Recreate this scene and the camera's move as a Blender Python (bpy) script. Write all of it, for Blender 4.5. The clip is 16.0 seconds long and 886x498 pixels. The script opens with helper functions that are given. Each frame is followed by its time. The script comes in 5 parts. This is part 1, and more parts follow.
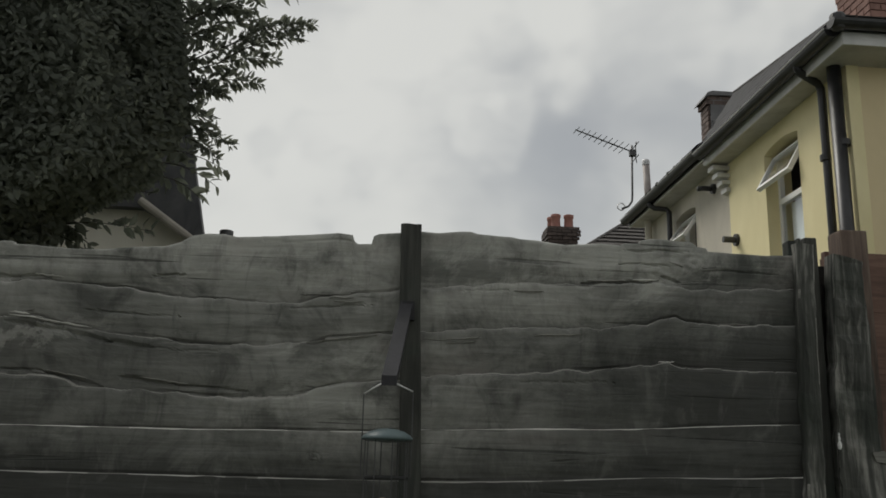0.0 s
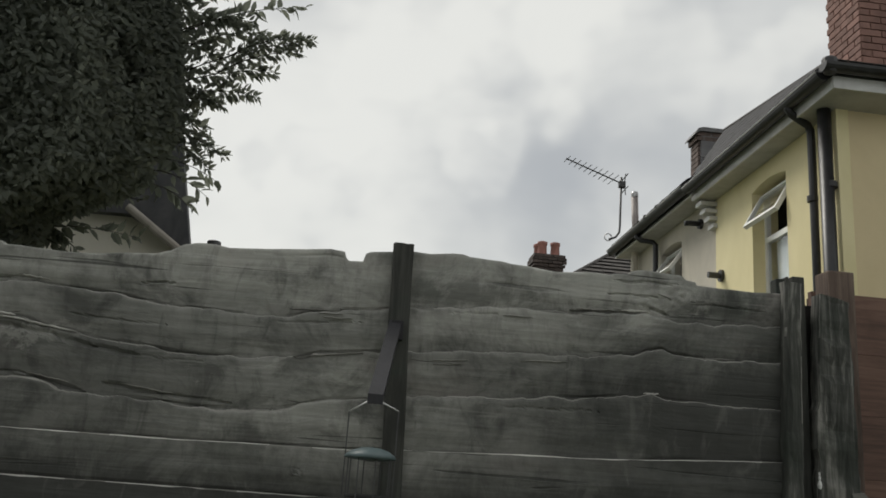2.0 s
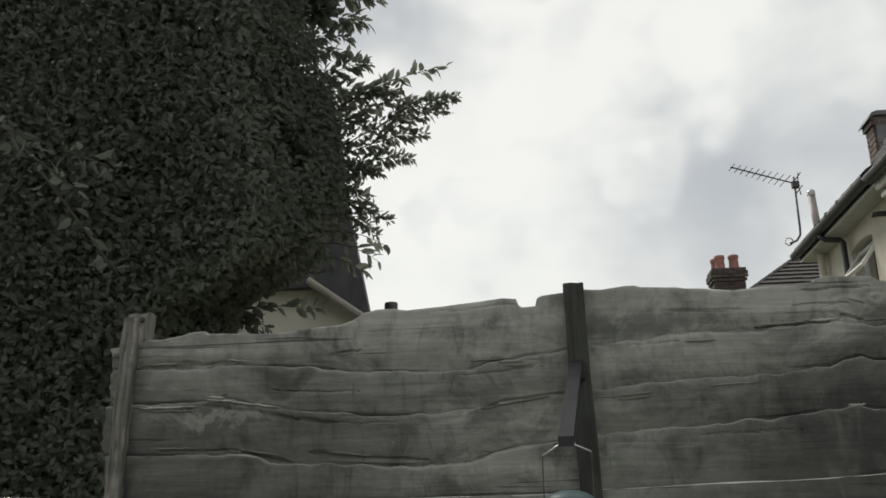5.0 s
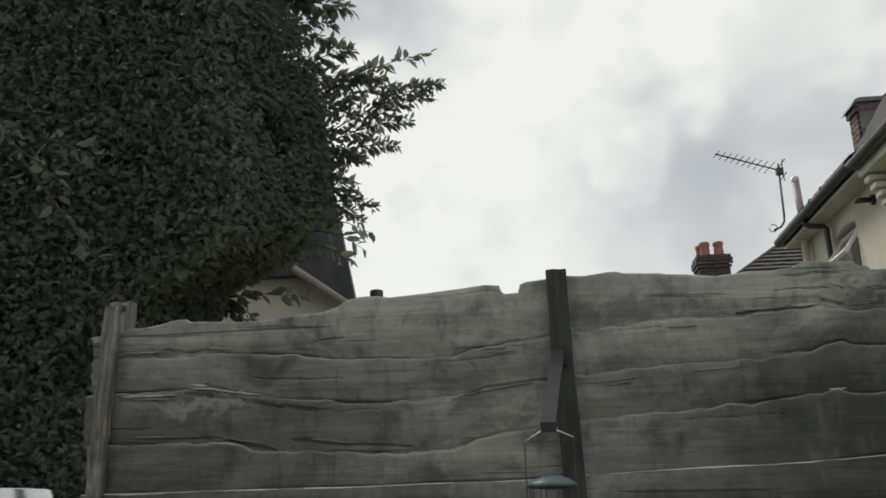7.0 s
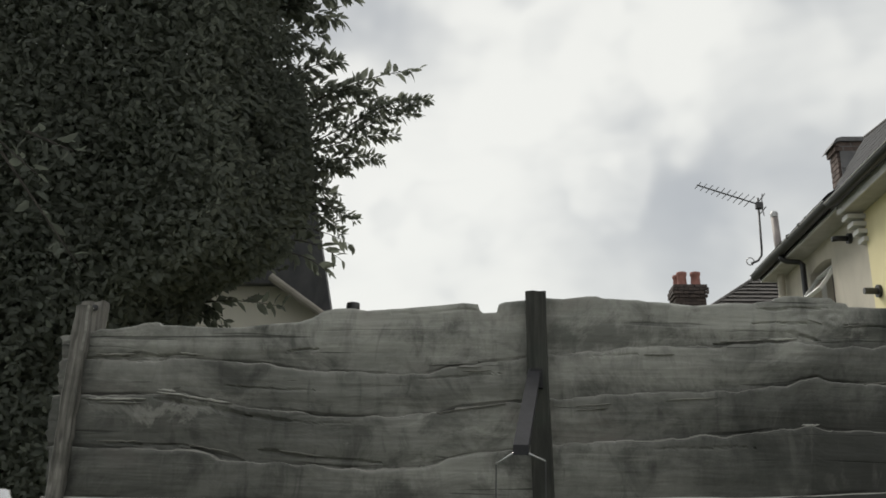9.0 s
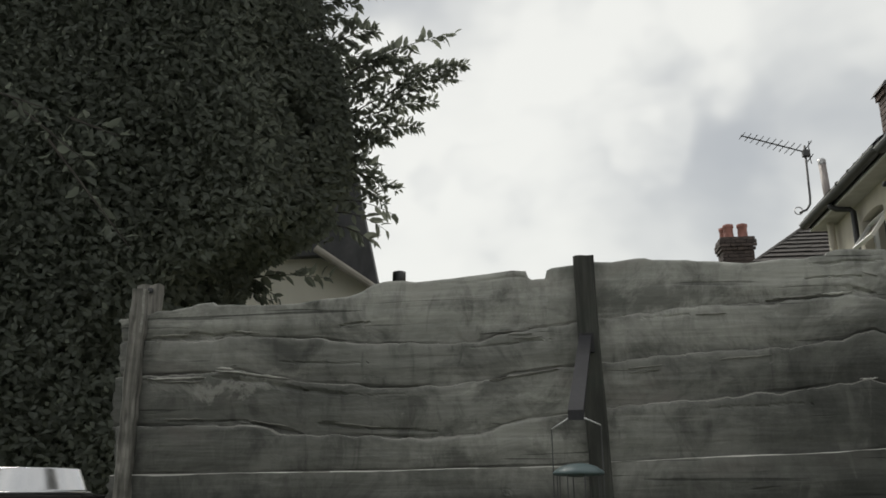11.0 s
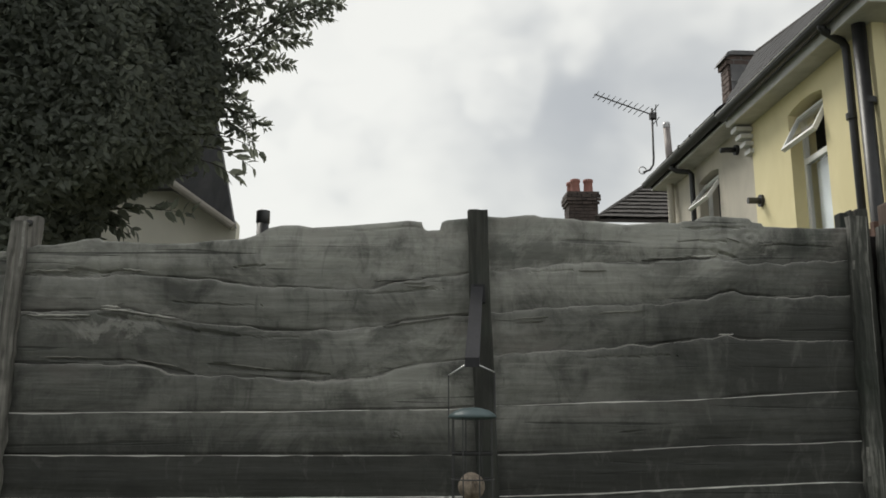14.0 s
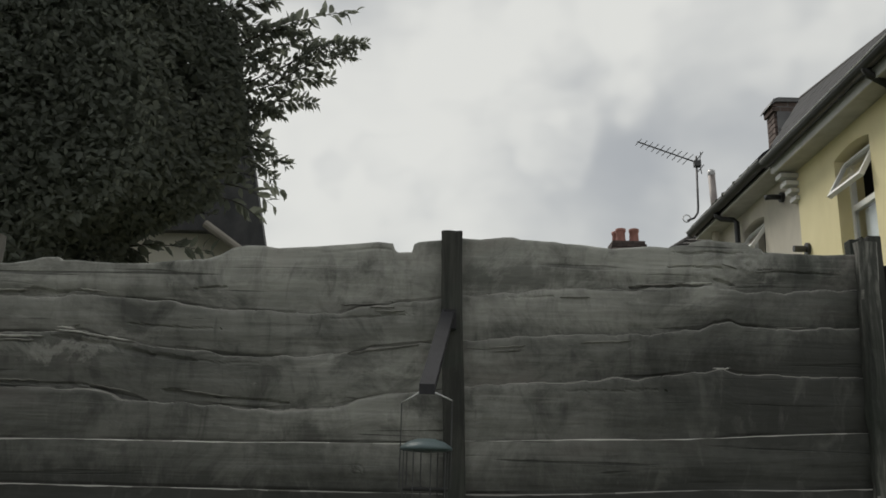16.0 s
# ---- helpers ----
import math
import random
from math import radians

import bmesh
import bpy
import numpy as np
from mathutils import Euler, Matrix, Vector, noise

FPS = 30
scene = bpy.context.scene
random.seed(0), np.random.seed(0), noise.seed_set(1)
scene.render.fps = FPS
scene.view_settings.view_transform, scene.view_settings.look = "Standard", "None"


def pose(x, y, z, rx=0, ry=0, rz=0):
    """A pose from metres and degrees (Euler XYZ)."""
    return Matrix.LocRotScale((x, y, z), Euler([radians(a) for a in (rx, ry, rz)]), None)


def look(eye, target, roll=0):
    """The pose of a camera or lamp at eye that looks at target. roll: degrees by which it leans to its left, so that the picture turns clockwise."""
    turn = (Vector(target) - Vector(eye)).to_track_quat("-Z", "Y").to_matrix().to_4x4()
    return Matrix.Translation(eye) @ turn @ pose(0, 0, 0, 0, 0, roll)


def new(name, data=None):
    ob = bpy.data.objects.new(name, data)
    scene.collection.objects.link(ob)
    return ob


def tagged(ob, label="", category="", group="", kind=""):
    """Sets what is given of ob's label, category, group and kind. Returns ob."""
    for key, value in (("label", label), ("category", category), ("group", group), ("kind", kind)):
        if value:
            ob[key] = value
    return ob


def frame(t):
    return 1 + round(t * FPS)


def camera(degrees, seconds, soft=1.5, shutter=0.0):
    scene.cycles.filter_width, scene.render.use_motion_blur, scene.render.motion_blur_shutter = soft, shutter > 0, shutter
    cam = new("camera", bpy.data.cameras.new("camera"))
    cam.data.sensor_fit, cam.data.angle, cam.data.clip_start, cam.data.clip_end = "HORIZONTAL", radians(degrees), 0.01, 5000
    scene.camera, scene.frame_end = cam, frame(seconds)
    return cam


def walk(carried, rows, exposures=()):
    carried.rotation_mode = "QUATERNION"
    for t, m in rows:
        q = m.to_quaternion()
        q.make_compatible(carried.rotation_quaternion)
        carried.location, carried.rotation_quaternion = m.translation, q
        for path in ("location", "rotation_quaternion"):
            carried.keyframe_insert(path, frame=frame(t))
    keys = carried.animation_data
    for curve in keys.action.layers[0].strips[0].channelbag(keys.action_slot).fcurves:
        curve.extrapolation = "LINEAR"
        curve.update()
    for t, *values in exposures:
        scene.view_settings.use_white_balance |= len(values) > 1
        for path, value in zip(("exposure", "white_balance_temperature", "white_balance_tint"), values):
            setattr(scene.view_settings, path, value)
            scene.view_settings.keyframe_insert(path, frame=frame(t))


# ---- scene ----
cam = camera(53.3, 16.0, soft=1.7)
EXPOSURES = [(0, -0.25), (0.5, 0.0), (1.0, 0.06), (1.5, 0.06), (2.0, 0.0), (3.0, 0.15), (3.5, 0.2), (9.5, 0.15), (12.5, 0.15), (13.3, 0.17), (14.2, 0.17), (14.5, 0.10), (15.1, 0.22), (15.5, 0.19), (16, -0.11)]
PATH = [
    (0, (-0.066, 0.326, 1.318), (0.081, 2.262, 1.798), 1.6),
    (0.5, (-0.059, 0.328, 1.314), (0.05, 2.261, 1.818), 1.8),
    (1, (-0.072, 0.315, 1.31), (0.075, 2.224, 1.887), 3.4),
    (1.5, (-0.081, 0.318, 1.301), (0.128, 2.213, 1.905), 4.4),
    (2, (-0.079, 0.325, 1.315), (0.097, 2.246, 1.845), 4.2),
    (2.5, (-0.082, 0.347, 1.312), (0.0, 2.291, 1.774), 4.2),
    (3, (-0.091, 0.316, 1.316), (-0.192, 2.233, 1.878), 1.7),
    (3.5, (-0.079, 0.292, 1.318), (-0.269, 2.187, 1.931), -0.1),
    (4, (-0.077, 0.291, 1.317), (-0.273, 2.186, 1.924), -0.6),
    (6.5, (-0.07, 0.29, 1.319), (-0.295, 2.183, 1.924), -0.9),
    (7, (-0.067, 0.296, 1.317), (-0.245, 2.202, 1.896), -1.2),
    (7.5, (-0.045, 0.312, 1.324), (-0.148, 2.222, 1.908), -1.5),
    (8, (-0.055, 0.3, 1.319), (-0.143, 2.202, 1.933), -1.2),
    (8.5, (-0.061, 0.307, 1.32), (-0.128, 2.208, 1.936), -0.3),
    (9, (-0.072, 0.309, 1.32), (-0.202, 2.208, 1.935), 1.4),
    (9.5, (-0.076, 0.297, 1.323), (-0.316, 2.195, 1.907), 2.0),
    (12, (-0.083, 0.301, 1.33), (-0.284, 2.227, 1.83), -1.4),
    (12.5, (-0.094, 0.292, 1.329), (-0.218, 2.238, 1.773), -0.5),
    (13, (-0.131, 0.308, 1.316), (0.013, 2.268, 1.688), 0.8),
    (13.3, (-0.148, 0.297, 1.317), (0.116, 2.242, 1.699), 0.8),
    (13.5, (-0.16, 0.295, 1.318), (0.125, 2.235, 1.714), 0.7),
    (14, (-0.18, 0.251, 1.335), (-0.067, 2.205, 1.742), 0.0),
    (14.5, (-0.161, 0.236, 1.335), (-0.389, 2.188, 1.71), 0.4),
    (14.8, (-0.116, 0.252, 1.327), (-0.452, 2.184, 1.717), 1.4),
    (15, (-0.074, 0.273, 1.321), (-0.422, 2.198, 1.74), 2.4),
    (15.5, (0.007, 0.347, 1.302), (-0.18, 2.277, 1.793), 2.8),
    (16, (-0.014, 0.367, 1.305), (-0.017, 2.299, 1.823), 1.4),
]
walk(cam, [(t, look(eye, target, roll)) for t, eye, target, roll in PATH], EXPOSURES)

# ---- world, sun, exposure ----
world = bpy.data.worlds.new("overcast_sky")
scene.world = world
world.use_nodes = True
wn, wl = world.node_tree.nodes, world.node_tree.links
wn.clear()
w_out = wn.new("ShaderNodeOutputWorld")
w_bg = wn.new("ShaderNodeBackground")
w_sky = wn.new("ShaderNodeTexSky")
w_sky.sky_type = "NISHITA"
w_sky.sun_disc = False
w_sky.sun_elevation = radians(48)
w_sky.sun_rotation = radians(-30)
w_co = wn.new("ShaderNodeTexCoord")
w_map = wn.new("ShaderNodeMapping")
w_map.inputs["Scale"].default_value = (1.0, 1.0, 1.7)
w_map.inputs["Location"].default_value = (3.1, 0.4, 1.2)
w_big = wn.new("ShaderNodeTexNoise")
w_big.inputs["Scale"].default_value = 3.4
w_big.inputs["Detail"].default_value = 4.0
w_big.inputs["Roughness"].default_value = 0.5
w_big.inputs["Distortion"].default_value = 0.25
w_ramp = wn.new("ShaderNodeValToRGB")
w_ramp.color_ramp.interpolation = "EASE"
w_ramp.color_ramp.elements[0].position = 0.22
w_ramp.color_ramp.elements[0].color = (0.45, 0.468, 0.48, 1)
w_ramp.color_ramp.elements[1].position = 0.78
w_ramp.color_ramp.elements[1].color = (0.82, 0.82, 0.775, 1)
w_sep = wn.new("ShaderNodeSeparateXYZ")
w_low = wn.new("ShaderNodeMapRange")
w_low.inputs["From Min"].default_value = 0.02
w_low.inputs["From Max"].default_value = 0.34
w_low.inputs["To Min"].default_value = 0.55
w_low.inputs["To Max"].default_value = 0.0
w_haze = wn.new("ShaderNodeMixRGB")
w_haze.inputs["Color2"].default_value = (0.80, 0.80, 0.735, 1)
w_dim = wn.new("ShaderNodeMixRGB")
w_dim.blend_type = "MULTIPLY"
w_dim.inputs["Fac"].default_value = 1.0
w_dim.inputs["Color2"].default_value = (0.1, 0.1, 0.1, 1)
w_mix = wn.new("ShaderNodeMixRGB")
w_mix.inputs["Fac"].default_value = 0.93
wl.new(w_co.outputs["Generated"], w_map.inputs["Vector"])
wl.new(w_map.outputs["Vector"], w_big.inputs["Vector"])


def cloud(towards, wide, amount, before):
    """A broad thin or thick part of the cloud layer round a direction, its rim broken by the cloud noise."""
    dot = wn.new("ShaderNodeVectorMath")
    dot.operation = "DOT_PRODUCT"
    dot.inputs[1].default_value = Vector(towards).normalized()
    wl.new(w_warp.outputs["Vector"], dot.inputs[0])
    rng_ = wn.new("ShaderNodeMapRange")
    rng_.interpolation_type = "SMOOTHSTEP"
    rng_.inputs["From Min"].default_value = math.cos(radians(wide))
    rng_.inputs["From Max"].default_value = 1.0
    rng_.inputs["To Min"].default_value = 0.0
    rng_.inputs["To Max"].default_value = amount
    wl.new(dot.outputs["Value"], rng_.inputs["Value"])
    add = wn.new("ShaderNodeMath")
    wl.new(before, add.inputs[0])
    wl.new(rng_.outputs["Result"], add.inputs[1])
    return add.outputs["Value"]


w_wob = wn.new("ShaderNodeTexNoise")
w_wob.inputs["Scale"].default_value = 5.5
w_wob.inputs["Detail"].default_value = 3.0
w_wob.inputs["Roughness"].default_value = 0.5
w_off = wn.new("ShaderNodeVectorMath")
w_off.operation = "MULTIPLY_ADD"
w_off.inputs[1].default_value = (0.10, 0.10, 0.10)
w_off.inputs[2].default_value = (-0.05, -0.05, -0.05)
w_warp = wn.new("ShaderNodeVectorMath")
wl.new(w_co.outputs["Generated"], w_wob.inputs["Vector"])
wl.new(w_wob.outputs["Color"], w_off.inputs[0])
wl.new(w_co.outputs["Generated"], w_warp.inputs[0])
wl.new(w_off.outputs["Vector"], w_warp.inputs[1])
sky_fac = w_big.outputs["Fac"]
CLOUDS = (((0.048, 0.856, 0.515), 13, 0.20), ((-0.03, 0.876, 0.482), 11, 0.12), ((0.06, 0.893, 0.448), 8, 0.12), ((0.005, 0.908, 0.419), 7, -0.12),
          ((0.072, 0.939, 0.337), 11, -0.13), ((0.16, 0.93, 0.335), 12, -0.06), ((0.183, 0.847, 0.499), 11, -0.10), ((-0.15, 0.843, 0.52), 13, -0.14),
          ((0.33, 0.836, 0.443), 8, 0.10), ((-0.12, 0.955, 0.27), 20, 0.20), ((0.30, 0.90, 0.33), 14, 0.06))
for towards, wide, amount in CLOUDS:
    sky_fac = cloud(towards, wide, amount, sky_fac)
wl.new(sky_fac, w_ramp.inputs["Fac"])
wl.new(w_co.outputs["Generated"], w_sep.inputs["Vector"])
wl.new(w_sep.outputs["Z"], w_low.inputs["Value"])
wl.new(w_low.outputs["Result"], w_haze.inputs["Fac"])
wl.new(w_ramp.outputs["Color"], w_haze.inputs["Color1"])
wl.new(w_sky.outputs["Color"], w_dim.inputs["Color1"])
wl.new(w_dim.outputs["Color"], w_mix.inputs["Color1"])
wl.new(w_haze.outputs["Color"], w_mix.inputs["Color2"])
wl.new(w_mix.outputs["Color"], w_bg.inputs["Color"])
w_bg.inputs["Strength"].default_value = 1.0
wl.new(w_bg.outputs["Background"], w_out.inputs["Surface"])

sun_data = bpy.data.lights.new("sun", "SUN")
sun_data.energy = 2.4
sun_data.angle = radians(25)
sun_data.color = (1.0, 0.96, 0.88)
sun = new("sun", sun_data)
sun.matrix_world = look((-6.0, 7.0, 10.0), (0, 0, 0))


# ---- materials ----
def material(name, rough=0.8, metal=0.0):
    m = bpy.data.materials.new(name)
    m.use_nodes = True
    b = m.node_tree.nodes["Principled BSDF"]
    b.inputs["Roughness"].default_value = rough
    b.inputs["Metallic"].default_value = metal
    return m, m.node_tree.nodes, m.node_tree.links, b


def ramp(nodes, stops):
    r = nodes.new("ShaderNodeValToRGB")
    while len(r.color_ramp.elements) < len(stops):
        r.color_ramp.elements.new(0.5)
    for e, (p, c) in zip(r.color_ramp.elements, stops):
        e.position, e.color = p, (*c, 1)
    return r


def noise_tex(nodes, links, scale, vec, detail=4.0, rough=0.55, stretch=(1, 1, 1), distort=0.0):
    mp = nodes.new("ShaderNodeMapping")
    mp.inputs["Scale"].default_value = stretch
    links.new(vec, mp.inputs["Vector"])
    n = nodes.new("ShaderNodeTexNoise")
    n.inputs["Scale"].default_value = scale
    n.inputs["Detail"].default_value = detail
    n.inputs["Roughness"].default_value = rough
    n.inputs["Distortion"].default_value = distort
    links.new(mp.outputs["Vector"], n.inputs["Vector"])
    return n


def shifted(nodes, links):
    """Object coordinates moved by a random step for each object."""
    co = nodes.new("ShaderNodeTexCoord")
    info = nodes.new("ShaderNodeObjectInfo")
    mul = nodes.new("ShaderNodeMath")
    mul.operation = "MULTIPLY"
    mul.inputs[1].default_value = 37.0
    links.new(info.outputs["Random"], mul.inputs[0])
    add = nodes.new("ShaderNodeVectorMath")
    links.new(co.outputs["Object"], add.inputs[0])
    links.new(mul.outputs["Value"], add.inputs[1])
    return add.outputs["Vector"], info.outputs["Random"]


def wood(name, dark, mid, light, along="X", rough=0.85, grain=38.0, algae=None, bump=0.5):
    """Weathered timber: fine streaks along the grain, broad stains, optional algae."""
    m, n, l, b = material(name, rough)
    vec, rnd = shifted(n, l)
    st = {"X": (0.07, 1, 1), "Z": (1, 1, 0.07), "Y": (1, 0.07, 1)}[along]
    wide = {"X": (0.35, 1, 1), "Z": (1, 1, 0.35), "Y": (1, 0.35, 1)}[along]
    fine = noise_tex(n, l, grain * 2.2, vec, 6, 0.62, st, 0.6)
    broad = noise_tex(n, l, 7.0, vec, 5, 0.6, wide, 0.8)
    mixv = n.new("ShaderNodeMath")
    mixv.operation = "MULTIPLY_ADD"
    mixv.inputs[1].default_value = 0.5
    half = n.new("ShaderNodeMath")
    half.operation = "MULTIPLY"
    half.inputs[1].default_value = 0.5
    l.new(broad.outputs["Fac"], half.inputs[0])
    l.new(fine.outputs["Fac"], mixv.inputs[0])
    l.new(half.outputs["Value"], mixv.inputs[2])
    r = ramp(n, [(0.36, dark), (0.5, mid), (0.66, light)])
    l.new(mixv.outputs["Value"], r.inputs["Fac"])
    colour = r.outputs["Color"]
    if algae:
        patch = noise_tex(n, l, 3.3, vec, 5, 0.65, (0.6, 1, 1.3), 0.5)
        pr = ramp(n, [(0.50, (0, 0, 0)), (0.68, (1, 1, 1))])
        l.new(patch.outputs["Fac"], pr.inputs["Fac"])
        mx = n.new("ShaderNodeMixRGB")
        mx.inputs["Color2"].default_value = (*algae, 1)
        sc = n.new("ShaderNodeMath")
        sc.operation = "MULTIPLY"
        sc.inputs[1].default_value = 0.7
        l.new(pr.outputs["Color"], sc.inputs[0])
        l.new(sc.outputs["Value"], mx.inputs["Fac"])
        l.new(colour, mx.inputs["Color1"])
        colour = mx.outputs["Color"]
    vary = n.new("ShaderNodeHueSaturation")
    mr = n.new("ShaderNodeMapRange")
    mr.inputs["To Min"].default_value = 0.75
    mr.inputs["To Max"].default_value = 1.2
    l.new(rnd, mr.inputs["Value"])
    l.new(mr.outputs["Result"], vary.inputs["Value"])
    l.new(colour, vary.inputs["Color"])
    l.new(vary.outputs["Color"], b.inputs["Base Color"])
    bp = n.new("ShaderNodeBump")
    bp.inputs["Strength"].default_value = bump
    bp.inputs["Distance"].default_value = 0.006
    l.new(mixv.outputs["Value"], bp.inputs["Height"])
    l.new(bp.outputs["Normal"], b.inputs["Normal"])
    return m


def mottled(name, a, c, scale=6.0, rough=0.85, metal=0.0, bump=0.15, fine=90.0, dist=0.003, vary=0.0):
    """Plain surface with broad stains and a fine grain in its relief."""
    m, n, l, b = material(name, rough, metal)
    vec, rnd = shifted(n, l)
    broad = noise_tex(n, l, scale, vec, 6, 0.6, (1, 1, 0.6), 0.4)
    r = ramp(n, [(0.35, a), (0.65, c)])
    l.new(broad.outputs["Fac"], r.inputs["Fac"])
    colour = r.outputs["Color"]
    if vary:
        hs = n.new("ShaderNodeHueSaturation")
        mr = n.new("ShaderNodeMapRange")
        mr.inputs["To Min"].default_value = 1 - vary
        mr.inputs["To Max"].default_value = 1 + vary
        l.new(rnd, mr.inputs["Value"])
        l.new(mr.outputs["Result"], hs.inputs["Value"])
        l.new(colour, hs.inputs["Color"])
        colour = hs.outputs["Color"]
    l.new(colour, b.inputs["Base Color"])
    g = noise_tex(n, l, fine, vec, 4, 0.6)
    bp = n.new("ShaderNodeBump")
    bp.inputs["Strength"].default_value = bump
    bp.inputs["Distance"].default_value = dist
    l.new(g.outputs["Fac"], bp.inputs["Height"])
    l.new(bp.outputs["Normal"], b.inputs["Normal"])
    return m


# dark patches, damp on the right panel, the low ones painting the foot darker: middle x z, half width and height,
# strength
DARK_PATCHES = [((0.76, 1.50), (0.80, 0.27), 0.92), ((0.60, 1.25), (1.1, 0.21), 0.88), ((-0.62, 1.25), (1.0, 0.17), 0.9), ((-0.1, 1.60), (0.24, 0.07), 0.3),
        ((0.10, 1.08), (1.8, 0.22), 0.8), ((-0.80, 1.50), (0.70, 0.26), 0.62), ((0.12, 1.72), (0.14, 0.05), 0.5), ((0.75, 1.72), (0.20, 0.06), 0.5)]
# pale patches that lift the tone of the top boards
PALE_PATCHES = [((0.46, 1.75), (0.30, 0.05), 0.55), ((-0.28, 1.755), (0.50, 0.04), 0.45), ((0.25, 1.655), (0.26, 0.035), 0.35), ((-0.75, 1.57), (0.22, 0.025), 0.4)]


def fence_wood(name, dark, mid, light):
    """Rain-stained fence board: quiet grain along x, cloudy stains, drips running down, pale scuffs."""
    m, n, l, b = material(name, 0.88)
    vec, rnd = shifted(n, l)

    def mixed(c1, fac, colour, amount):
        mx = n.new("ShaderNodeMixRGB")
        mx.inputs["Color2"].default_value = (*colour, 1)
        sc = n.new("ShaderNodeMath")
        sc.operation = "MULTIPLY"
        sc.inputs[1].default_value = amount
        l.new(fac, sc.inputs[0])
        l.new(sc.outputs["Value"], mx.inputs["Fac"])
        l.new(c1, mx.inputs["Color1"])
        return mx.outputs["Color"]

    def spots(tex, lo, hi):
        r = ramp(n, [(lo, (0, 0, 0)), (hi, (1, 1, 1))])
        l.new(tex.outputs["Fac"], r.inputs["Fac"])
        return r.outputs["Color"]

    grain = noise_tex(n, l, 85, vec, 6, 0.6, (0.06, 1, 1), 1.2)
    ring = noise_tex(n, l, 16, vec, 3, 0.5, (0.16, 1, 1), 2.2)
    gr = ramp(n, [(0.32, tuple(0.88 * c for c in mid)), (0.52, mid), (0.74, tuple(1.1 * c for c in mid))])
    l.new(grain.outputs["Fac"], gr.inputs["Fac"])
    col = mixed(gr.outputs["Color"], spots(ring, 0.5, 0.62), tuple(0.62 * c for c in mid), 0.2)
    cloud_tex = noise_tex(n, l, 7.5, vec, 7, 0.7, (0.8, 1, 1.1), 0.9)
    col = mixed(col, spots(cloud_tex, 0.46, 0.62), dark, 0.64)
    drip = noise_tex(n, l, 19, vec, 5, 0.62, (1, 1, 0.3), 1.8)
    col = mixed(col, spots(drip, 0.54, 0.66), dark, 0.4)
    pale = noise_tex(n, l, 4.4, vec, 5, 0.66, (0.6, 1, 1.3), 0.9)
    col = mixed(col, spots(pale, 0.48, 0.66), light, 0.5)
    scuff = noise_tex(n, l, 13, vec, 7, 0.74, (0.40, 1, 1.6), 0.6)
    col = mixed(col, spots(scuff, 0.57, 0.70), light, 0.6)
    green = noise_tex(n, l, 4.2, vec, 4, 0.6, (1, 1, 1), 0.5)
    col = mixed(col, spots(green, 0.54, 0.72), (0.085, 0.105, 0.085), 0.45)
    rosy = noise_tex(n, l, 5.1, vec, 4, 0.6, (0.7, 1, 1.4), 0.5)
    col = mixed(col, spots(rosy, 0.58, 0.74), (0.25, 0.20, 0.19), 0.4)
    # hairline checks along the grain, dark ones and bleached ones
    check = noise_tex(n, l, 62, vec, 3, 0.5, (0.035, 1, 1), 0.8)
    checks = spots(check, 0.655, 0.70)
    col = mixed(col, checks, tuple(0.5 * c for c in dark), 0.6)
    fibre = noise_tex(n, l, 110, vec, 4, 0.6, (0.03, 1, 1), 0.6)
    col = mixed(col, spots(fibre, 0.64, 0.72), light, 0.25)
    fleck = noise_tex(n, l, 55, vec, 3, 0.6, (0.8, 1, 1), 0.3)
    col = mixed(col, spots(fleck, 0.70, 0.76), light, 0.4)
    # dark and pale patches that run over several boards, with frayed rims
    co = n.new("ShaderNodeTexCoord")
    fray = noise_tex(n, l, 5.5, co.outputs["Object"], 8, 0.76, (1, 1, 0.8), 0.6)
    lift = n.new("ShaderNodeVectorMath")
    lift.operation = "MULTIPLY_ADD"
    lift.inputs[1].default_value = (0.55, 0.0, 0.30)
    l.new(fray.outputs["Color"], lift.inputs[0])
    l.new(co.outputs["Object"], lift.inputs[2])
    dark_tone, pale_tone = tuple(1.1 * c for c in dark), tuple(0.85 * c for c in light)
    for (px, pz), (rx, rz), amount, tone in [(*d, dark_tone) for d in DARK_PATCHES] + [(*d, pale_tone) for d in PALE_PATCHES]:
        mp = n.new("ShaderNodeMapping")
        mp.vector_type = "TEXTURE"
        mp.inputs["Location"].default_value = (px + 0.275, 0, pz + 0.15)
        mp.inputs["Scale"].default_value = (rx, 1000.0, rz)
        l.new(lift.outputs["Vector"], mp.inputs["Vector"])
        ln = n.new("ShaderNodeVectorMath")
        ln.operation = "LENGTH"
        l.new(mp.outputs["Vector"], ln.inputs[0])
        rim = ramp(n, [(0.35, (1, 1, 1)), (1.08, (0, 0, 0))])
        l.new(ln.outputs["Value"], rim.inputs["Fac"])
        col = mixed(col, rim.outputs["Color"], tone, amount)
    # pale tongues that break into the dark patches
    tongue = noise_tex(n, l, 15, vec, 5, 0.6, (1.2, 1, 0.45), 1.4)
    col = mixed(col, spots(tongue, 0.56, 0.68), tuple(0.55 * c for c in mid), 0.45)
    vary = n.new("ShaderNodeHueSaturation")
    mr = n.new("ShaderNodeMapRange")
    mr.inputs["To Min"].default_value = 0.9
    mr.inputs["To Max"].default_value = 1.15
    l.new(rnd, mr.inputs["Value"])
    l.new(mr.outputs["Result"], vary.inputs["Value"])
    l.new(col, vary.inputs["Color"])
    l.new(vary.outputs["Color"], b.inputs["Base Color"])
